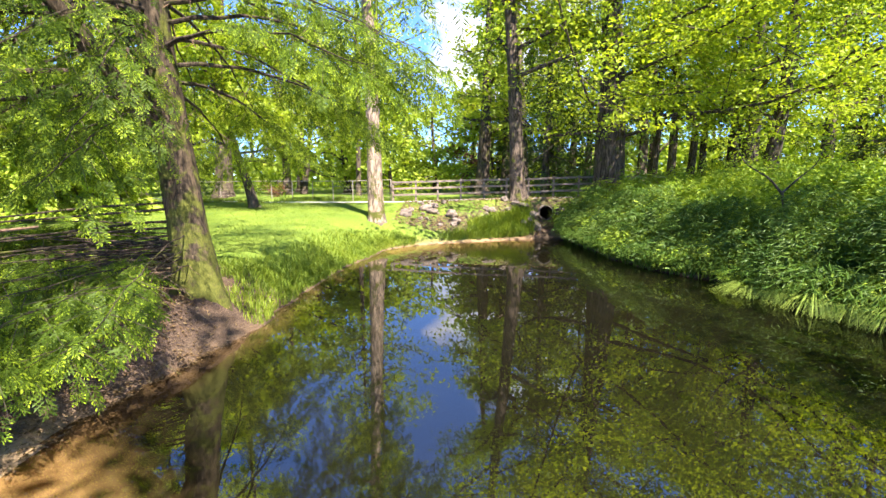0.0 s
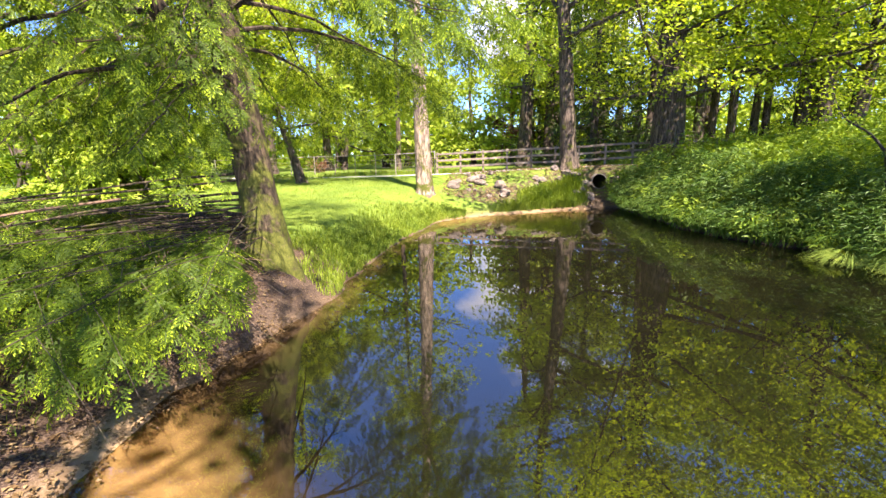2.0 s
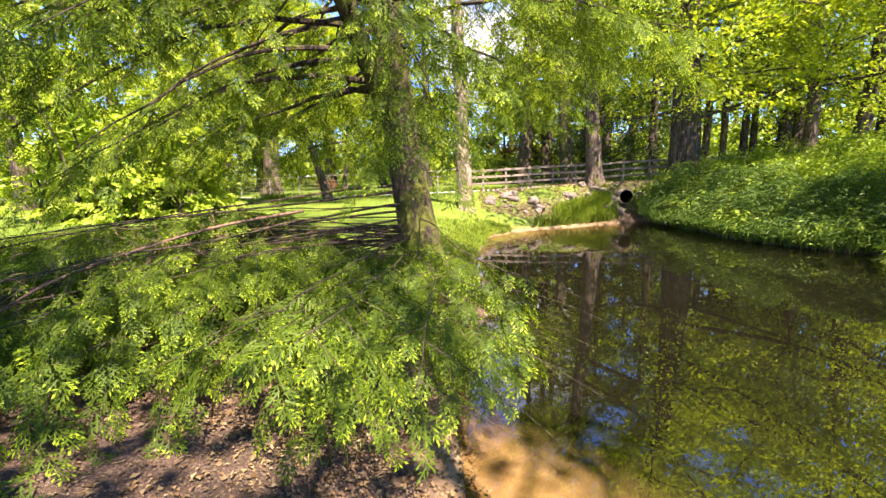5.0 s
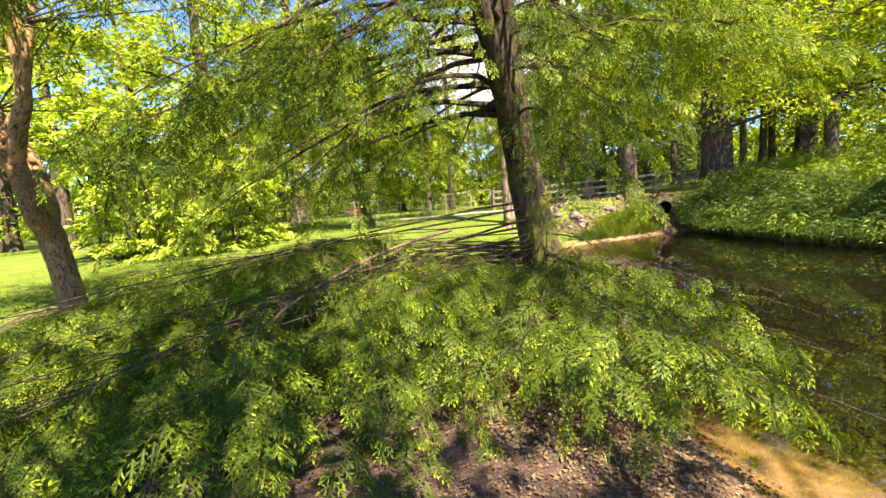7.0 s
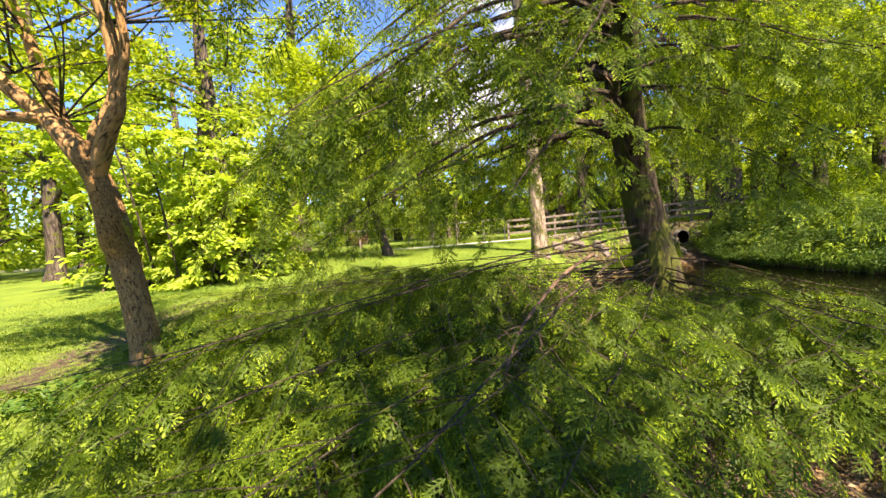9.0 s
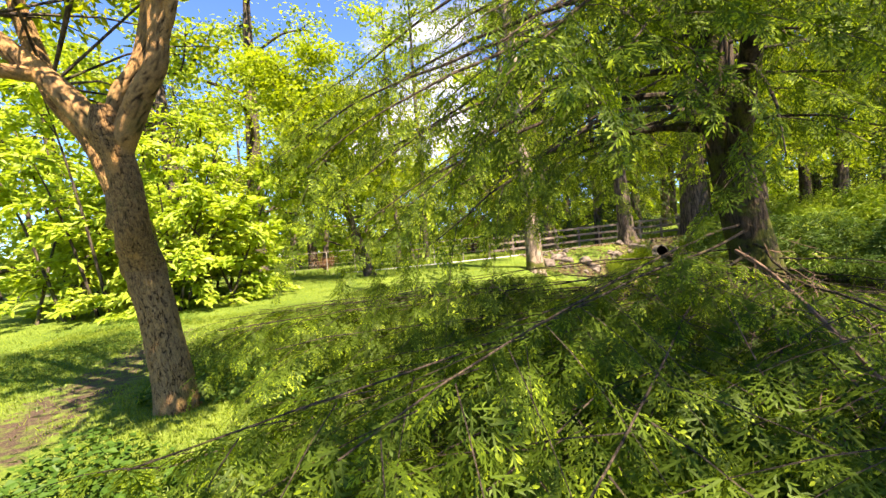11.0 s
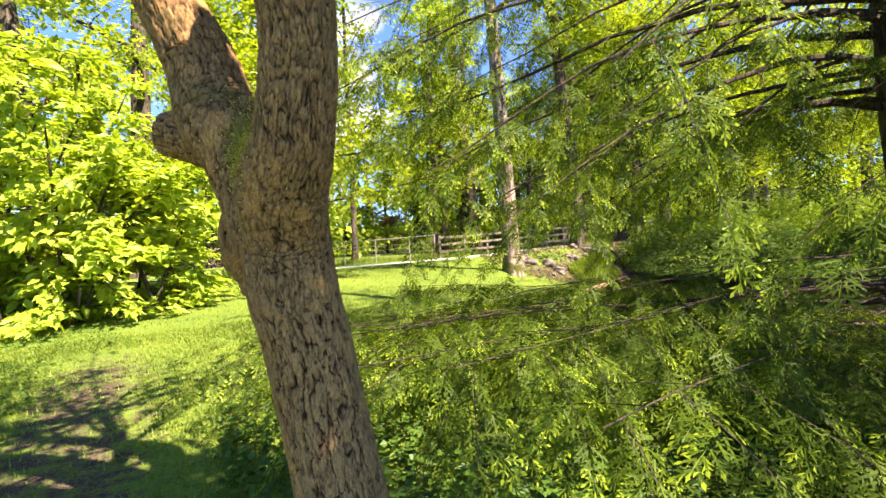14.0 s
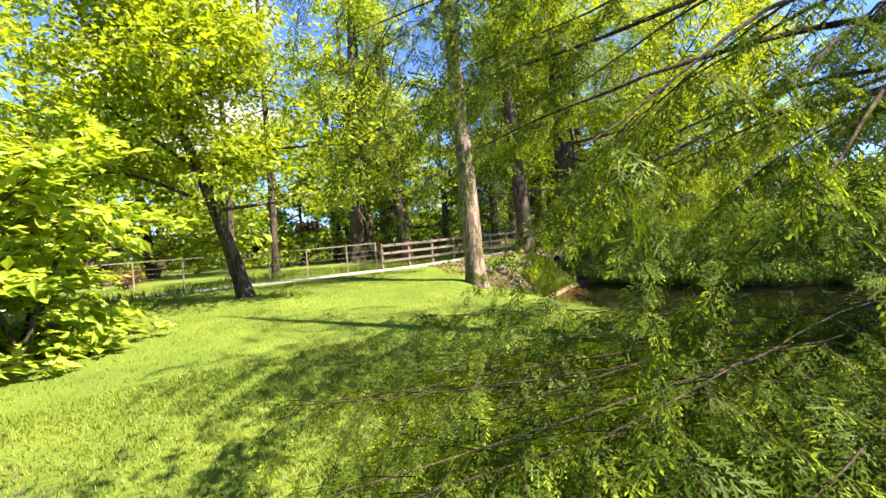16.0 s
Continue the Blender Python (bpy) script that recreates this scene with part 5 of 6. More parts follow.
# a copper-leaved tree far behind the railing, and two slim boles by the fence
broadleaf_tree("copper_tree", "copper-leaved ornamental tree in the distance", straight(2.2, 46.0, 8.5, 0.2, 0.1), [0.2, 0.16, 0.1, 0.03], M_DARK_BARK, M_COPPER, 8.5, 3.2, 0.2, 0.32, 2600, 401, flat=0.7, sides=8, limbs_n=10)
for k, (x, y, h) in enumerate(((-4.9, 30.2, 19), (-6.6, 32.0, 18))):
    broadleaf_tree("fence_tree", "slim dark-boled tree behind the pipe fence", straight(x, y, h, 0.2, 0.1, None, 0.06), [0.19, 0.16, 0.12, 0.03], M_DARK_BARK, M_FAR, h, 4.0, 0.5, 0.26, 3200, 410 + k, sides=12, group="boles by the fence")

# low scrub closing the far edge
RNG = np.random.default_rng(50)
n = 34000
a = RNG.uniform(radians(5), radians(185), n)
d = RNG.uniform(46, 66, n)
x, y = -3 + d * np.cos(a), 6 + d * np.sin(a)
top = 3.2 + 1.3 * fbm(np.stack([x, y, x * 0], -1), 0.35)
z = land(x, y) + RNG.random(n) ** 0.8 * top
p = np.stack([x, y, z], -1)
v, q = leaves(p, scatter_dirs(n, 0.5), unit(np.array([0, 0, 1.0]) + RNG.normal(size=(n, 3)) * 0.8), RNG.uniform(0.4, 0.9, n), RNG.uniform(0.25, 0.55, n))
tagged(new("far_scrub", mesh_np("far_scrub", v, [q], [M_FAR])), "dense green scrub along the far edge of the park", "scrub", kind="stuff")


def magnolia():
    global RNG
    RNG = np.random.default_rng(61)
    root = thing("magnolia_shrub", "broad sunlit magnolia shrub with large yellow-green leaves", "shrub", (-14.4, 16.9, at_land(-14.4, 16.9)))
    wood, pos, axs = Heap(), [], []
    for k in range(34):
        bx, by = -14.5 + RNG.uniform(-3.6, 2.3), 16.5 + RNG.uniform(-2.0, 1.8)
        bz = at_land(bx, by, -0.05)
        a = 2.4 * k
        st = np.array([bx, by, bz])
        hgt = RNG.uniform(1.8, 6.6)
        end = st + np.array([math.cos(a) * RNG.uniform(0.8, 2.0), math.sin(a) * RNG.uniform(0.8, 1.7), hgt])
        l1 = limb(wood, [st, st + (end - st) * 0.5 + np.array([0, 0, 0.4]), end], 0.05, 0.012, 6, 9)
        for s in range(10):
            j = RNG.integers(1, 9)
            d = unit(scatter_dirs(1, 0.3)[0] + np.array([0.1, -0.2, -0.1])) * RNG.uniform(0.7, 1.8)
            l2 = limb(wood, [l1[j], l1[j] + d * 0.5 + np.array([0, 0, 0.06]), l1[j] + d + np.array([0, 0, -0.12])], 0.014, 0.004, 4, 6)
            pos.append(l2[1:]), axs.append(np.repeat(unit(d)[None], 5, 0))
    pos, axs = np.concatenate(pos), np.concatenate(axs)
    n = 30000
    i = RNG.integers(0, len(pos), n)
    p = pos[i] + RNG.normal(size=(n, 3)) * np.array([0.13, 0.13, 0.06])
    low = land(p[:, 0], p[:, 1]) + 0.12
    p[:, 2] = np.maximum(p[:, 2], low + RNG.random(n) * 0.1)
    ln = RNG.uniform(0.15, 0.30, n)
    v, q = leaves(p, unit(axs[i] * 0.8 + RNG.normal(size=(n, 3)) * np.array([0.7, 0.7, 0.3]) + np.array([0, 0, -0.15])), unit(np.array([0.1, -0.25, 1.0]) + RNG.normal(size=(n, 3)) * 0.38), ln, ln * 0.5, 0.16)
    child("branch_work", wood.mesh("stems", [M_DARK_BARK], True), root)
    child("foliage", mesh_np("foliage", v, [q], [M_MAG]), root)


magnolia()


def blades(p, height, lean, width, bend=0.5):
    """Grass blades: two quads each, bending over."""
    n = len(p)
    a = RNG.uniform(0, 2 * np.pi, n)
    out = np.stack([np.cos(a), np.sin(a), np.zeros(n)], -1) * lean[:, None] + RNG.normal(size=(n, 3)) * np.array([0.1, 0.1, 0]) * lean[:, None]
    side = np.stack([-np.sin(a), np.cos(a), np.zeros(n)], -1) * (width * 0.5)[:, None]
    up = np.array([0, 0, 1.0]) * height[:, None]
    m = p + up * 0.6 + out * 0.35
    t = p + up * (1 - bend * 0.3) + out
    v = np.stack([p - side, p + side, m + side * 0.8, m - side * 0.8, t], 1).reshape(-1, 3)
    k = np.arange(n)[:, None] * 5
    return v, k + np.array([[0, 1, 2, 3]]), k + np.array([[3, 2, 4]])


def grass_field(name, label, xy, height, width, mat, lean=0.5, bend=0.5, simple=False):
    z = land(xy[:, 0], xy[:, 1])
    n = len(xy)
    hh = height * RNG.uniform(0.55, 1.25, n)
    v, q, t = blades(np.column_stack([xy, z - 0.01]), hh, hh * lean * RNG.uniform(0.3, 1.5, n), width * RNG.uniform(0.7, 1.3, n), bend)
    if simple:
        v = v.reshape(-1, 5, 3)[:, [0, 1, 4]].reshape(-1, 3)
        q, t = [], np.arange(len(v)).reshape(-1, 3)
    return tagged(new(name, mesh_np(name, v, [q, t], [mat])), label, "grass", kind="stuff")


RNG = np.random.default_rng(80)


def spots(n, x0, x1, y0, y1):
    return np.column_stack([RNG.uniform(x0, x1, n), RNG.uniform(y0, y1, n)])


# mown lawn, thinner where it is worn and under the boughs
near, mid = spots(110000, -15.5, -8.5, 4.0, 13.0), spots(80000, -19, -1.5, 8.5, 24.0)
xy = np.concatenate([near, mid])
d = shore_distance(xy[:, 0], xy[:, 1])
pdist, _ = path_distance(xy[:, 0], xy[:, 1])
bare = np.exp(-((np.abs((xy[:, 0] + 12.3) + 0.12 * (xy[:, 1] - 7)) / 0.75) ** 2)) * (xy[:, 1] < 12) + 1.4 * np.exp(-(((xy[:, 0] + 5.2) / 3.2) ** 2 + ((xy[:, 1] - 5.0) / 3.0) ** 2))
patchy = fbm(np.column_stack([xy, xy[:, 0] * 0]), 1.7)
keep = (d > 0.15) & (pdist > 1.1) & (RNG.random(len(xy)) > bare * 0.95 + 0.3 * (patchy > 0.35))
grass_field("lawn_grass", "short mown lawn grass dappled with shade", xy[keep], 0.06, 0.014, M_GRASS, 0.7, simple=True)
# longer grass along the shore and by the culvert
a = spots(60000, -5.4, -1.0, 6.6, 16.5)
d = shore_distance(a[:, 0], a[:, 1])
a = a[(d > 0.0) & (d < 1.4 + 0.4 * fbm(np.column_stack([a, a[:, 0] * 0]), 1.3)) & (np.hypot(a[:, 0] + 3.9, a[:, 1] - 6.8) > 0.75)]
a = a[RNG.random(len(a)) > 0.75 * ease(0.3, 1.4, shore_distance(a[:, 0], a[:, 1]))]
grass_field("shore_grass", "longer fresh green grass along the pond's edge", a, 0.17, 0.012, M_GRASS, 0.6)
a = spots(46000, -0.5, 6.4, 16.6, 20.4)
d = shore_distance(a[:, 0], a[:, 1])
clump = fbm(np.column_stack([a, a[:, 0] * 0]), 1.1)
want = np.exp(-((a[:, 0] - 2.4) / 1.5) ** 2) + 0.6 * np.exp(-((a[:, 0] - 5.6) / 0.5) ** 2)
a = a[(d > 0.2) & (d < 1.3 + 0.5 * clump) & (clump + 1.2 * want > 0.55 + 0.4 * RNG.random(len(a))) & (np.abs(a[:, 0] - 4.5) > 0.5)]
grass_field("bank_grass", "tufts of bright grass on the bank below the railing", a, 0.46, 0.018, M_GRASS, 0.6)
a = spots(9000, -14, 12, 23.0, 26.5)
pdist, _ = path_distance(a[:, 0], a[:, 1])
grass_field("verge_grass", "uncut grass verge along the fence", a[(pdist > 1.1) & (pdist < 3)], 0.32, 0.02, M_GRASS, 0.5)
a = spots(11000, -9, -2.6, 1.2, 6.4)
a = a[(shore_distance(a[:, 0], a[:, 1]) > 0.15) & (fbm(np.column_stack([a, a[:, 0] * 0]), 2.3) > 0.45)]
grass_field("sparse_grass", "sparse grass tufts on bare soil", a, 0.10, 0.008, M_GRASS, 0.8)

# overgrown bank: arching sedge at the water, herbs and leafy stems behind
a = spots(46000, 4.8, 11.0, 4.0, 19.5)
d = shore_distance(a[:, 0], a[:, 1])
a = a[(d > -0.05) & (d < 1.5 + 0.6 * fbm(np.column_stack([a, a[:, 0] * 0]), 0.9)) & (a[:, 0] > 4.9)]
z = land(a[:, 0], a[:, 1])
n = len(a)
hh = RNG.uniform(0.35, 0.85, n)
v, q, t = blades(np.column_stack([a, z]), hh, hh * RNG.uniform(0.5, 1.5, n), RNG.uniform(0.012, 0.028, n), 1.9)
tagged(new("bank_sedge", mesh_np("bank_sedge", v, [q, t], [M_REED])), "dense arching sedge overhanging the water's edge", "sedge", kind="stuff")


def sedge_tuft(x, y, size, seed):
    """A mop of long blades arching out and down from one root."""
    global RNG
    keep, RNG = RNG, np.random.default_rng(seed)
    n = 420
    a = RNG.uniform(0, 2 * np.pi, n)
    out = np.stack([np.cos(a), np.sin(a), np.zeros(n)], -1)
    ln, wid = size * RNG.uniform(0.6, 1.15, n), RNG.uniform(0.006, 0.012, n)
    z = max(at_land(x, y), 0.0)
    p0 = np.array([x, y, z]) + out * RNG.uniform(0, 0.07, (n, 1))
    s = np.linspace(0, 1, 5)
    pts = p0[:, None] + out[:, None] * (ln[:, None] * s**1.3 * 0.85)[..., None]
    pts[..., 2] += ln[:, None] * (0.95 * s - 1.02 * s**2.2) * RNG.uniform(0.75, 1.2, (n, 1))
    pts[..., 2] = np.maximum(pts[..., 2], 0.015)
    side = np.stack([-out[:, 1], out[:, 0], out[:, 2]], -1)[:, None] * (wid[:, None] * (1 - 0.85 * s))[..., None]
    v = np.stack([pts - side, pts + side], 2).reshape(-1, 3)
    k = (np.arange(n)[:, None] * 10 + np.arange(4)[None] * 2).reshape(-1, 1)
    ob = new("sedge_tuft", mesh_np("sedge_tuft", v, [k + np.array([[0, 1, 3, 2]])], [M_SEDGE]))
    tagged(ob, "pale green sedge tuft weeping over the water's edge", "sedge", "sedge tufts on the shore")
    RNG = keep


for k, (x, y, size) in enumerate(((6.75, 9.25, 0.85), (7.05, 8.75, 0.7), (7.2, 8.2, 0.9), (7.45, 7.6, 0.8), (7.65, 7.1, 0.9), (6.95, 9.7, 0.6), (7.85, 6.5, 0.85))):
    sedge_tuft(x, y, size, 300 + k)


def herb_bank():
    """Leafy stems in overlapping mounds, lanceolate leaves arching out of each."""
    a = spots(1500, 4.9, 17.0, 3.0, 21.0)
    d = shore_distance(a[:, 0], a[:, 1])
    pdist, _ = path_distance(a[:, 0], a[:, 1])
    keep = (d > 0.1) & (pdist > 1.7) & (RNG.random(len(a)) < np.where(a[:, 0] < 11, 1.0, 0.6))
    a, d = a[keep], d[keep]
    z = land(a[:, 0], a[:, 1])
    lump = fbm(np.column_stack([a, a[:, 0] * 0]), 1.15)
    hgt = np.clip(0.80 + 0.75 * lump + RNG.normal(size=len(a)) * 0.18, 0.35, 1.6) * (0.62 + 0.38 * ease(0.1, 1.6, d))
    rad = RNG.uniform(0.28, 0.55, len(a))
    m = 92
    k = np.repeat(np.arange(len(a)), m)
    ang, up = RNG.uniform(0, 2 * np.pi, len(k)), RNG.random(len(k)) ** 0.8
    bulge = np.sqrt(np.clip(1 - (up - 0.25) ** 2 * 1.6, 0.02, 1)) * RNG.uniform(0.65, 1.05, len(k))
    out = np.column_stack([np.cos(ang), np.sin(ang), np.zeros(len(k))])
    p = np.column_stack([a[k], z[k]]) + out * (rad[k] * bulge)[:, None]
    p[:, 2] += 0.08 + up * hgt[k] * RNG.uniform(0.85, 1.1, len(k))
    floor_z = land(p[:, 0], p[:, 1])
    p[:, 2] = np.maximum(p[:, 2], np.maximum(floor_z, 0) + 0.05)
    ax = out + np.column_stack([RNG.normal(size=(len(k), 2)) * 0.4, RNG.uniform(-0.75, 0.35, len(k))])
    ln = RNG.uniform(0.10, 0.22, len(k))
    v, q = leaves(p - unit(ax) * (ln * 0.4)[:, None], ax, unit(np.array([0, 0, 1.0]) + out * 0.5 + RNG.normal(size=(len(k), 3)) * 0.35), ln, ln * 0.30)
    tagged(new("bank_herbs", mesh_np("bank_herbs", v, [q], [M_HERB])), "waist-high leafy herbs in mounds covering the sunny bank", "herbs", kind="stuff")


herb_bank()

def shore_bush():
    """The dense darker growth leaning over the water below the herbs."""
    a = spots(420, 4.9, 9.0, 7.0, 18.5)
    d = shore_distance(a[:, 0], a[:, 1])
    a = a[(d > 0.15) & (d < 1.5)]
    d = shore_distance(a[:, 0], a[:, 1])
    z = land(a[:, 0], a[:, 1])
    hgt = (0.55 + 0.55 * ease(0.1, 1.2, d)) * np.clip(1.05 + 0.75 * fbm(np.column_stack([a, a[:, 0] * 0]), 1.3), 0.45, 1.9)
    m = 330
    k = np.repeat(np.arange(len(a)), m)
    ang, up = RNG.uniform(0, 2 * np.pi, len(k)), RNG.random(len(k)) ** 0.7
    out = np.column_stack([np.cos(ang), np.sin(ang), np.zeros(len(k))])
    p = np.column_stack([a[k], z[k]]) + out * (0.62 * np.sqrt(np.clip(1.02 - up**2, 0.05, 1)) * RNG.uniform(0.6, 1.05, len(k)))[:, None]
    p[:, 2] += 0.1 + up * hgt[k]
    p[:, 2] = np.maximum(p[:, 2], np.maximum(land(p[:, 0], p[:, 1]), 0) + 0.06)
    ax = out + np.column_stack([RNG.normal(size=(len(k), 2)) * 0.55, RNG.uniform(-0.7, 0.6, len(k))])
    ln = RNG.uniform(0.09, 0.20, len(k))
    v, q = leaves(p - unit(ax) * (ln * 0.4)[:, None], ax, unit(np.array([0, 0, 1.0]) + out * 0.6 + RNG.normal(size=(len(k), 3)) * 0.6), ln, ln * 0.17)
    tagged(new("shore_bush", mesh_np("shore_bush", v, [q], [M_REED])), "dense dark green bushy growth overhanging the water", "bushes", kind="stuff")


shore_bush()

# clover in the lawn
a = spots(30000, -15.5, -7.5, 4.5, 14.0)
f = fbm(np.column_stack([a, a[:, 0] * 0]), 1.2)
a = a[(f > 0.15) & (shore_distance(a[:, 0], a[:, 1]) > 1.5) & (np.hypot(a[:, 0] + 5.2, a[:, 1] - 5.0) > 3.0)]
n = len(a)
p = np.column_stack([a, land(a[:, 0], a[:, 1]) + RNG.uniform(0.03, 0.075, n)])
v, q = leaves(p, scatter_dirs(n, 0.2), unit(np.array([0, 0, 1.0]) + RNG.normal(size=(n, 3)) * 0.3), RNG.uniform(0.025, 0.045, n), RNG.uniform(0.022, 0.038, n))
tagged(new("lawn_clover", mesh_np("lawn_clover", v, [q], [M_IVY])), "patches of dark clover in the mown lawn", "clover", kind="stuff")

# ivy and seedlings below the boughs
a = spots(26000, -12.0, -3.2, 2.6, 9.0)
f = fbm(np.column_stack([a, a[:, 0] * 0]), 1.5)
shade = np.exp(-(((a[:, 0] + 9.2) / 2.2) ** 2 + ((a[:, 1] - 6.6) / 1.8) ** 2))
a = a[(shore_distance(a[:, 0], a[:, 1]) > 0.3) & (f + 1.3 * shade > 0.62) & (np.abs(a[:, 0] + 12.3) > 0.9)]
n = len(a)
p = np.column_stack([a, land(a[:, 0], a[:, 1]) + RNG.uniform(0.02, 0.13, n)])
v, q = leaves(p, scatter_dirs(n, 0.25), unit(np.array([0, 0, 1.0]) + RNG.normal(size=(n, 3)) * 0.35), RNG.uniform(0.04, 0.085, n), RNG.uniform(0.04, 0.07, n))
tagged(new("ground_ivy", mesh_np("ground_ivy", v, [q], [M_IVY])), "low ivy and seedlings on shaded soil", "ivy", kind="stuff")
# fallen leaves
a = spots(46000, -9.5, -2.4, 0.8, 8.6)
wgt = np.exp(-(((a[:, 0] + 4.8) / 2.6) ** 2 + ((a[:, 1] - 4.4) / 2.2) ** 2))
a = a[(shore_distance(a[:, 0], a[:, 1]) > -0.14) & (RNG.random(len(a)) < 0.15 + 0.85 * wgt)]
n = len(a)
p = np.column_stack([a, np.maximum(land(a[:, 0], a[:, 1]), 0.001) + RNG.uniform(0.004, 0.03, n)])
v, q = leaves(p, scatter_dirs(n, 0.15), unit(np.array([0, 0, 1.0]) + RNG.normal(size=(n, 3)) * 0.28), RNG.uniform(0.014, 0.045, n), RNG.uniform(0.008, 0.028, n), 0.3)
tagged(new("leaf_litter", mesh_np("leaf_litter", v, [q], [M_LITTER])), "brown fallen leaves on the muddy bank", "leaf litter", kind="stuff")


# whole dead leaves lying in drifts near the water
a = spots(9000, -6.0, -2.6, 1.6, 7.0)
drift = fbm(np.column_stack([a, a[:, 0] * 0]), 2.2)
d = shore_distance(a[:, 0], a[:, 1])
a = a[(d > -0.1) & (d < 1.9) & (drift + 0.4 * RNG.random(len(a)) > 0.35)]
n = len(a)
p = np.column_stack([a, np.maximum(land(a[:, 0], a[:, 1]), 0.001) + RNG.uniform(0.006, 0.03, n)])
v, q = leaves(p, scatter_dirs(n, 0.2), unit(np.array([0, 0, 1.0]) + RNG.normal(size=(n, 3)) * 0.35), RNG.uniform(0.03, 0.065, n), RNG.uniform(0.02, 0.045, n), 0.25)
tagged(new("drifted_leaves", mesh_np("drifted_leaves", v, [q], [M_LITTER])), "drifts of whole brown leaves beside the pond", "leaf litter", kind="stuff")

a = spots(9000, -2.0, 7.5, 17.4, 20.8)
d = shore_distance(a[:, 0], a[:, 1])
a = a[(d > 0.15) & (RNG.random(len(a)) < 0.75)]
n = len(a)
p = np.column_stack([a, land(a[:, 0], a[:, 1]) + RNG.uniform(0.005, 0.05, n)])
v, q = leaves(p, scatter_dirs(n, 0.3), unit(np.array([0, -0.4, 1.0]) + RNG.normal(size=(n, 3)) * 0.4), RNG.uniform(0.04, 0.11, n), RNG.uniform(0.03, 0.07, n), 0.2)
tagged(new("slope_litter", mesh_np("slope_litter", v, [q], [M_LITTER])), "dry leaves and debris on the slope by the culvert", "leaf litter", kind="stuff")


# ---- railing, fence, culvert, stones ----
def box_between(a, b, w, h, bevel=0.006):
    """A plank from a to b, w wide and h high, edges eased."""
    a, b = Vector(a), Vector(b)
    bm = bmesh.new()
    bmesh.ops.create_cube(bm, size=1)
    bmesh.ops.scale(bm, vec=((b - a).length, w, h), verts=bm.verts)
    bmesh.ops.bevel(bm, geom=bm.edges[:], offset=bevel, segments=1, affect="EDGES")
    x = (b - a).normalized()
    y = Vector((0, 0, 1)).cross(x)
    y = y.normalized() if y.length > 1e-4 else Vector((0, 1, 0))
    zz = x.cross(y)
    m = Matrix((x, y, zz)).transposed().to_4x4()
    m.translation = (a + b) / 2
    bm.transform(m)
    me = bpy.data.meshes.new("plank")
    bm.to_mesh(me)
    bm.free()
    return me


def part(name, me, material, parent, label=""):
    me.materials.append(material)
    return child(name, me, parent, label)


def wooden_railing():
    pts = [(-2.75, 22.75), (-1.55, 22.55), (-0.42, 22.4), (0.75, 22.35), (1.92, 22.3), (3.05, 22.3), (4.15, 22.3), (5.4, 22.3), (6.66, 22.3), (7.9, 22.5), (9.4, 22.9), (10.9, 23.3), (12.4, 23.7)]
    tops = [2.31, 2.35, 2.38, 2.43, 2.47, 2.49, 2.51, 2.58, 2.62, 2.64, 2.66, 2.68, 2.7]
    root = thing("wooden_railing", "weathered three-rail wooden railing along the path over the culvert", "railing", (pts[0][0], pts[0][1], 1.3))
    for (x, y), t in zip(pts, tops):
        z = at_land(x, y, -0.25)
        part("post", box_between((x, y, z), (x, y, t + 0.05), 0.09, 0.09), M_RAIL, root)
    for i in range(len(pts) - 1):
        (x0, y0), (x1, y1) = pts[i], pts[i + 1]
        for dz in (-0.04, -0.36, -0.68):
            part("rail", box_between((x0, y0 - 0.075, tops[i] + dz), (x1, y1 - 0.075, tops[i + 1] + dz), 0.04, 0.10), M_RAIL, root)


def pipe_fence():
    line = smooth_line([(-2.9, 23.0, 0), (-5.5, 24.7, 0), (-8.5, 26.2, 0), (-12, 27.8, 0), (-17, 30, 0), (-23, 33, 0), (-30, 36, 0)], 14)
    root = thing("pipe_fence", "pipe-rail fence with wire strands beside the gravel path", "fence", (-2.9, 23.0, 1.2))
    zs = [at_land(p[0], p[1]) for p in line]
    for p, z in zip(line, zs):
        v, q = tube([(p[0], p[1], z - 0.15), (p[0], p[1], z + 0.5), (p[0], p[1], z + 1.15)], [0.026] * 3, 8)
        child("post", mesh_np("post", v, [q], [M_PIPE], None, True), root)
    for i in range(len(line) - 1):
        for hgt, r in ((1.12, 0.02), (0.62, 0.005), (0.82, 0.005), (0.42, 0.005), (0.22, 0.005)):
            a, b = line[i].copy(), line[i + 1].copy()
            a[2], b[2] = zs[i] + hgt, zs[i + 1] + hgt
            v, q = tube([a, (a + b) / 2, b], [r] * 3, 6)
            child("rail" if r > 0.01 else "wire", mesh_np("rail", v, [q], [M_PIPE], None, True), root)


def culvert():
    root = thing("culvert_pipe", "dark corrugated culvert pipe under the path", "culvert", (4.5, 20.2, 0.7))
    y = np.linspace(19.5, 23.5, 60)
    r = 0.31 + 0.012 * np.sin(y * 40)
    v, q = tube(np.stack([y * 0 + 4.5, y, y * 0 + 1.0], -1), r, 28)
    v2, q2 = tube(np.stack([y[::-1] * 0 + 4.5, y[::-1], y * 0 + 1.0], -1), r[::-1] - 0.03, 28)
    h = Heap()
    h.add(v, q), h.add(v2, q2)
    ring = np.arange(28)
    h.add(np.concatenate([v[:28], v2[-28:]]), np.stack([ring, (ring + 1) % 28, 28 + (28 - (ring + 1)) % 28, 28 + (28 - ring) % 28], -1))
    child("pipe", h.mesh("pipe", [M_CONC], True), root)


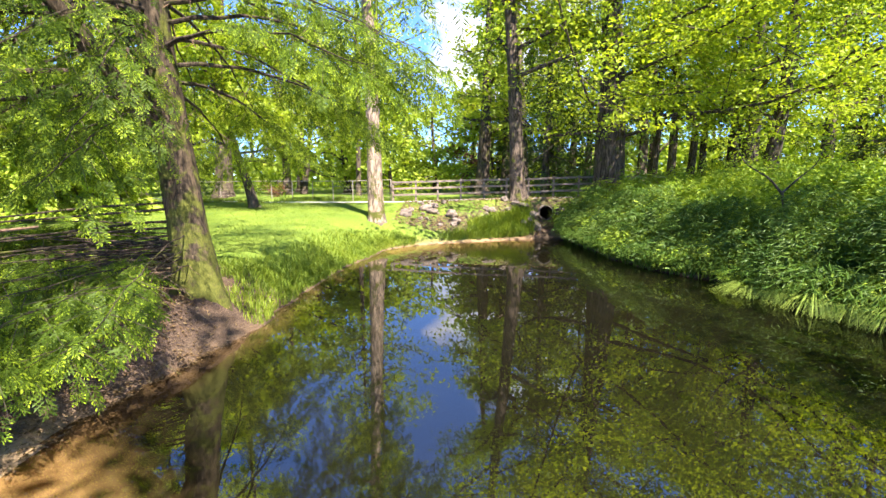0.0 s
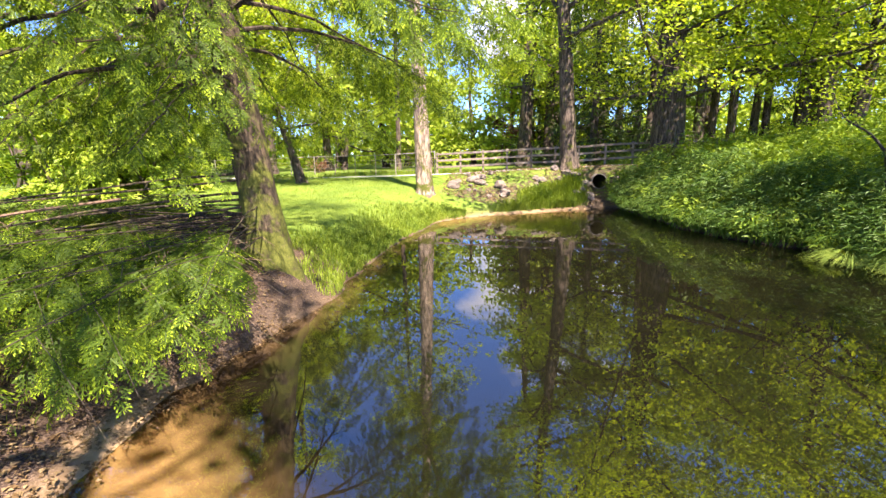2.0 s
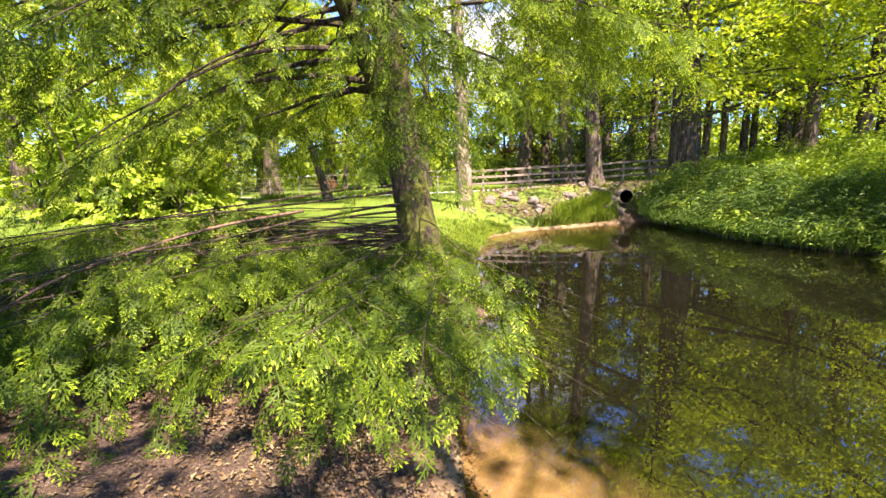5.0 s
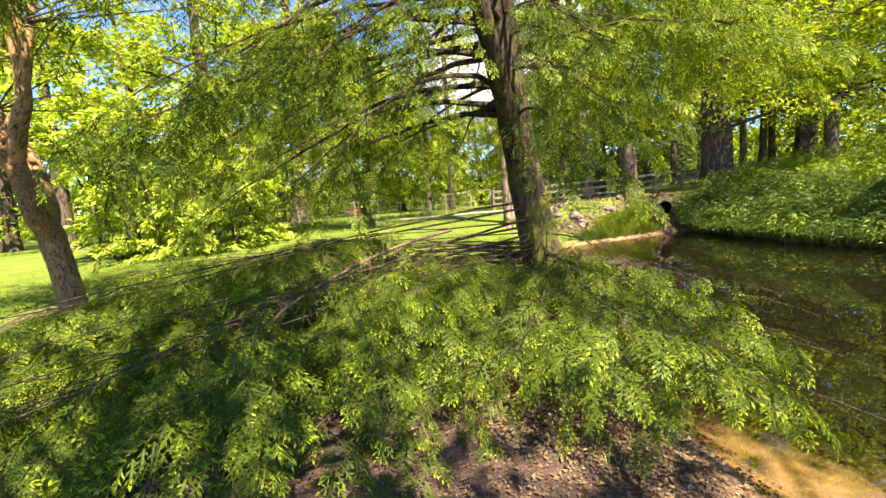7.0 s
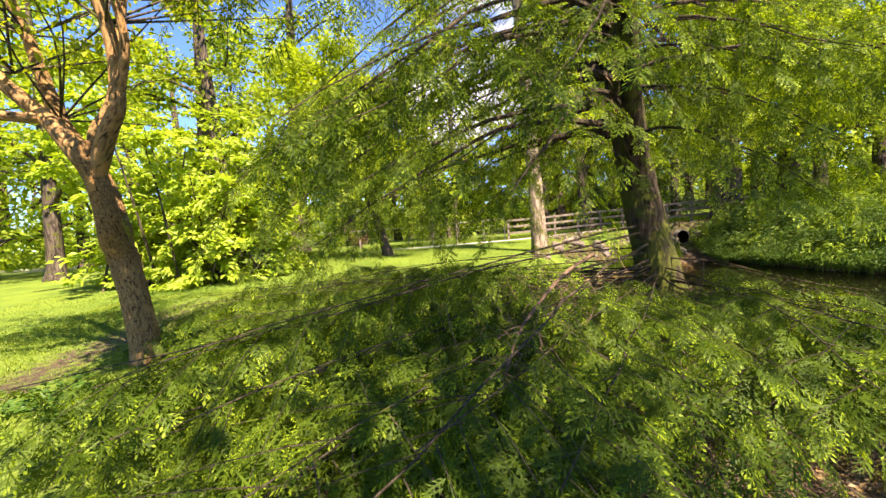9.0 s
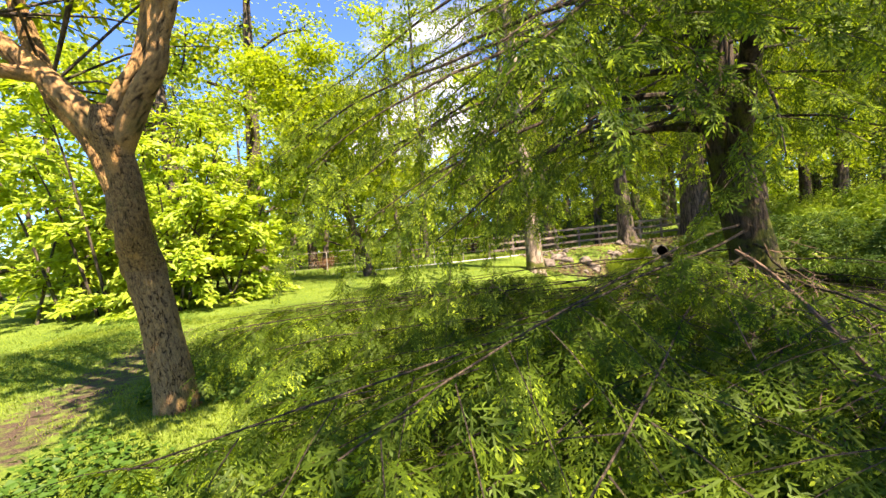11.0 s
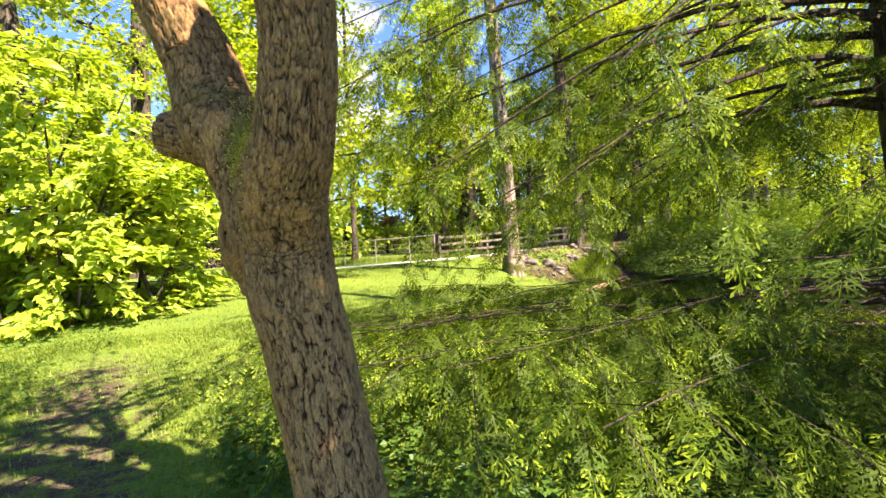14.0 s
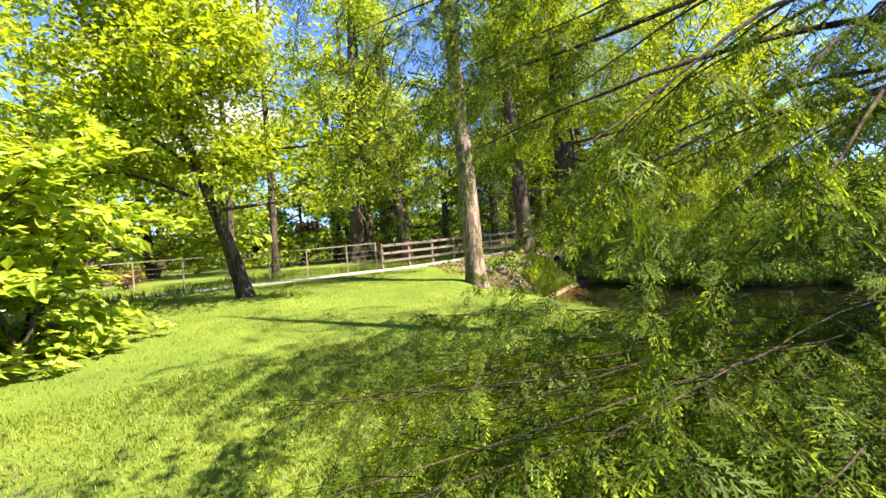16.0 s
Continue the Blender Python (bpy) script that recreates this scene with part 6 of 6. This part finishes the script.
def rock(x, y, z, size, seed):
    rng = np.random.default_rng(seed)
    bm = bmesh.new()
    bmesh.ops.create_icosphere(bm, subdivisions=3, radius=1)
    sc = rng.uniform(0.7, 1.2, 3) * size
    for vt in bm.verts:
        n1 = noise.noise(vt.co * 1.3 + Vector((seed, 0, 0))) * 0.35 + noise.noise(vt.co * 4 + Vector((0, seed, 0))) * 0.1
        vt.co = Vector((vt.co.x * sc[0], vt.co.y * sc[1], vt.co.z * sc[2] * 0.75)) * (1 + n1)
    bm.transform(pose(x, y, z, 0, 0, rng.uniform(0, 360)))
    me = bpy.data.meshes.new("rock")
    bm.to_mesh(me)
    bm.free()
    me.materials.append(M_ROCK)
    return tagged(new("rock", me), "rough brown field stone on the eroded bank", "rock", "stones on the bank")


def red_shrub(x, y, size):
    global RNG
    RNG = np.random.default_rng(77)
    z = at_land(x, y)
    root = thing("red_shrub", "small red-leaved shrub beside the pipe fence", "shrub", (x, y, z))
    wood, tips = Heap(), []
    for k in range(14):
        d = unit(np.array([math.cos(2.4 * k), math.sin(2.4 * k), RNG.uniform(0.7, 1.8)])) * size * RNG.uniform(0.6, 1.0)
        tips.append(limb(wood, [(x, y, z - 0.05), np.array([x, y, z]) + d * 0.5, np.array([x, y, z]) + d], 0.015, 0.004, 4, 6)[2:])
    tips = np.concatenate(tips)
    n = 900
    p = tips[RNG.integers(0, len(tips), n)] + RNG.normal(size=(n, 3)) * 0.12 * size
    p[:, 2] = np.maximum(p[:, 2], z + 0.05)
    v, q = leaves(p, scatter_dirs(n, 0.5), unit(np.array([0, 0, 1.0]) + RNG.normal(size=(n, 3)) * 0.5), RNG.uniform(0.06, 0.12, n), RNG.uniform(0.04, 0.07, n))
    child("stems", wood.mesh("stems", [M_DARK_BARK], True), root)
    child("foliage", mesh_np("foliage", v, [q], [M_COPPER]), root)


wooden_railing()
pipe_fence()
red_shrub(-11.3, 28.6, 1.0)
culvert()
rr = np.random.default_rng(90)
for k in range(46):
    if k < 20:
        x, y = rr.uniform(-1.6, 0.6), rr.uniform(17.9, 20.2)
    elif k < 36:
        x, y = 4.5 + (0.42 + abs(rr.normal()) * 0.45) * (1 if k % 2 else -1), rr.uniform(18.7, 19.7)
    else:
        x, y = rr.uniform(0.8, 3.6), rr.uniform(18.9, 20.2)
    s = rr.uniform(0.08, 0.26)
    rock(x, y, at_land(x, y, s * 0.25), s, k + 1)


def sapling():
    root = thing("bank_sapling", "thin forked sapling rising from the herb bank", "tree", (8.6, 11, at_land(8.6, 11)))
    h = Heap()
    limb(h, [(8.62, 11, at_land(8.6, 11, -0.05)), (8.58, 11, 1.6), (8.43, 11, 2.1)], 0.05, 0.035, 8, 12)
    limb(h, [(8.43, 11, 2.08), (8.0, 10.9, 2.45), (7.36, 10.8, 2.8), (7.0, 10.7, 3.3)], 0.032, 0.008, 6, 14)
    limb(h, [(8.43, 11, 2.08), (8.8, 11, 2.45), (9.2, 11, 2.85), (9.4, 11.1, 3.4)], 0.026, 0.006, 6, 14)
    limb(h, [(9.6, 11.2, 1.6), (9.75, 11.1, 2.4), (9.9, 11, 3.1)], 0.02, 0.006, 5, 10)
    child("trunk", h.mesh("trunk", [M_DARK_BARK], True), root)
    global RNG
    RNG = np.random.default_rng(12)
    n = 900
    e = np.array([(7.0, 10.7, 3.3), (7.4, 10.8, 2.85), (9.4, 11.1, 3.4), (9.9, 11, 3.1), (9.2, 11, 2.9)])[RNG.integers(0, 5, n)]
    v, q = leaves(e + RNG.normal(size=(n, 3)) * 0.28, scatter_dirs(n, 0.4), unit(np.array([0, 0, 1.0]) + RNG.normal(size=(n, 3)) * 0.4), np.full(n, 0.09), np.full(n, 0.05))
    child("crown", mesh_np("crown", v, [q], [M_BEECH]), root)


sapling()


def picnic_shelter():
    x, y = -16.5, 64.0
    z = at_land(x, y)
    root = thing("picnic_shelter", "small open picnic shelter with a blue-grey roof", "shelter", (x, y, z))
    bm = bmesh.new()
    bmesh.ops.create_cone(bm, cap_ends=True, segments=4, radius1=3.4, radius2=0.3, depth=1.5)
    bm.transform(pose(x, y, z + 3.2, 0, 0, 45))
    me = bpy.data.meshes.new("roof")
    bm.to_mesh(me)
    bm.free()
    part("roof", me, M_ROOF, root)
    for sx in (-1.8, 1.8):
        for sy in (-1.8, 1.8):
            part("post", box_between((x + sx, y + sy, z - 0.1), (x + sx, y + sy, z + 2.6), 0.15, 0.15), M_RAIL, root)


picnic_shelter()
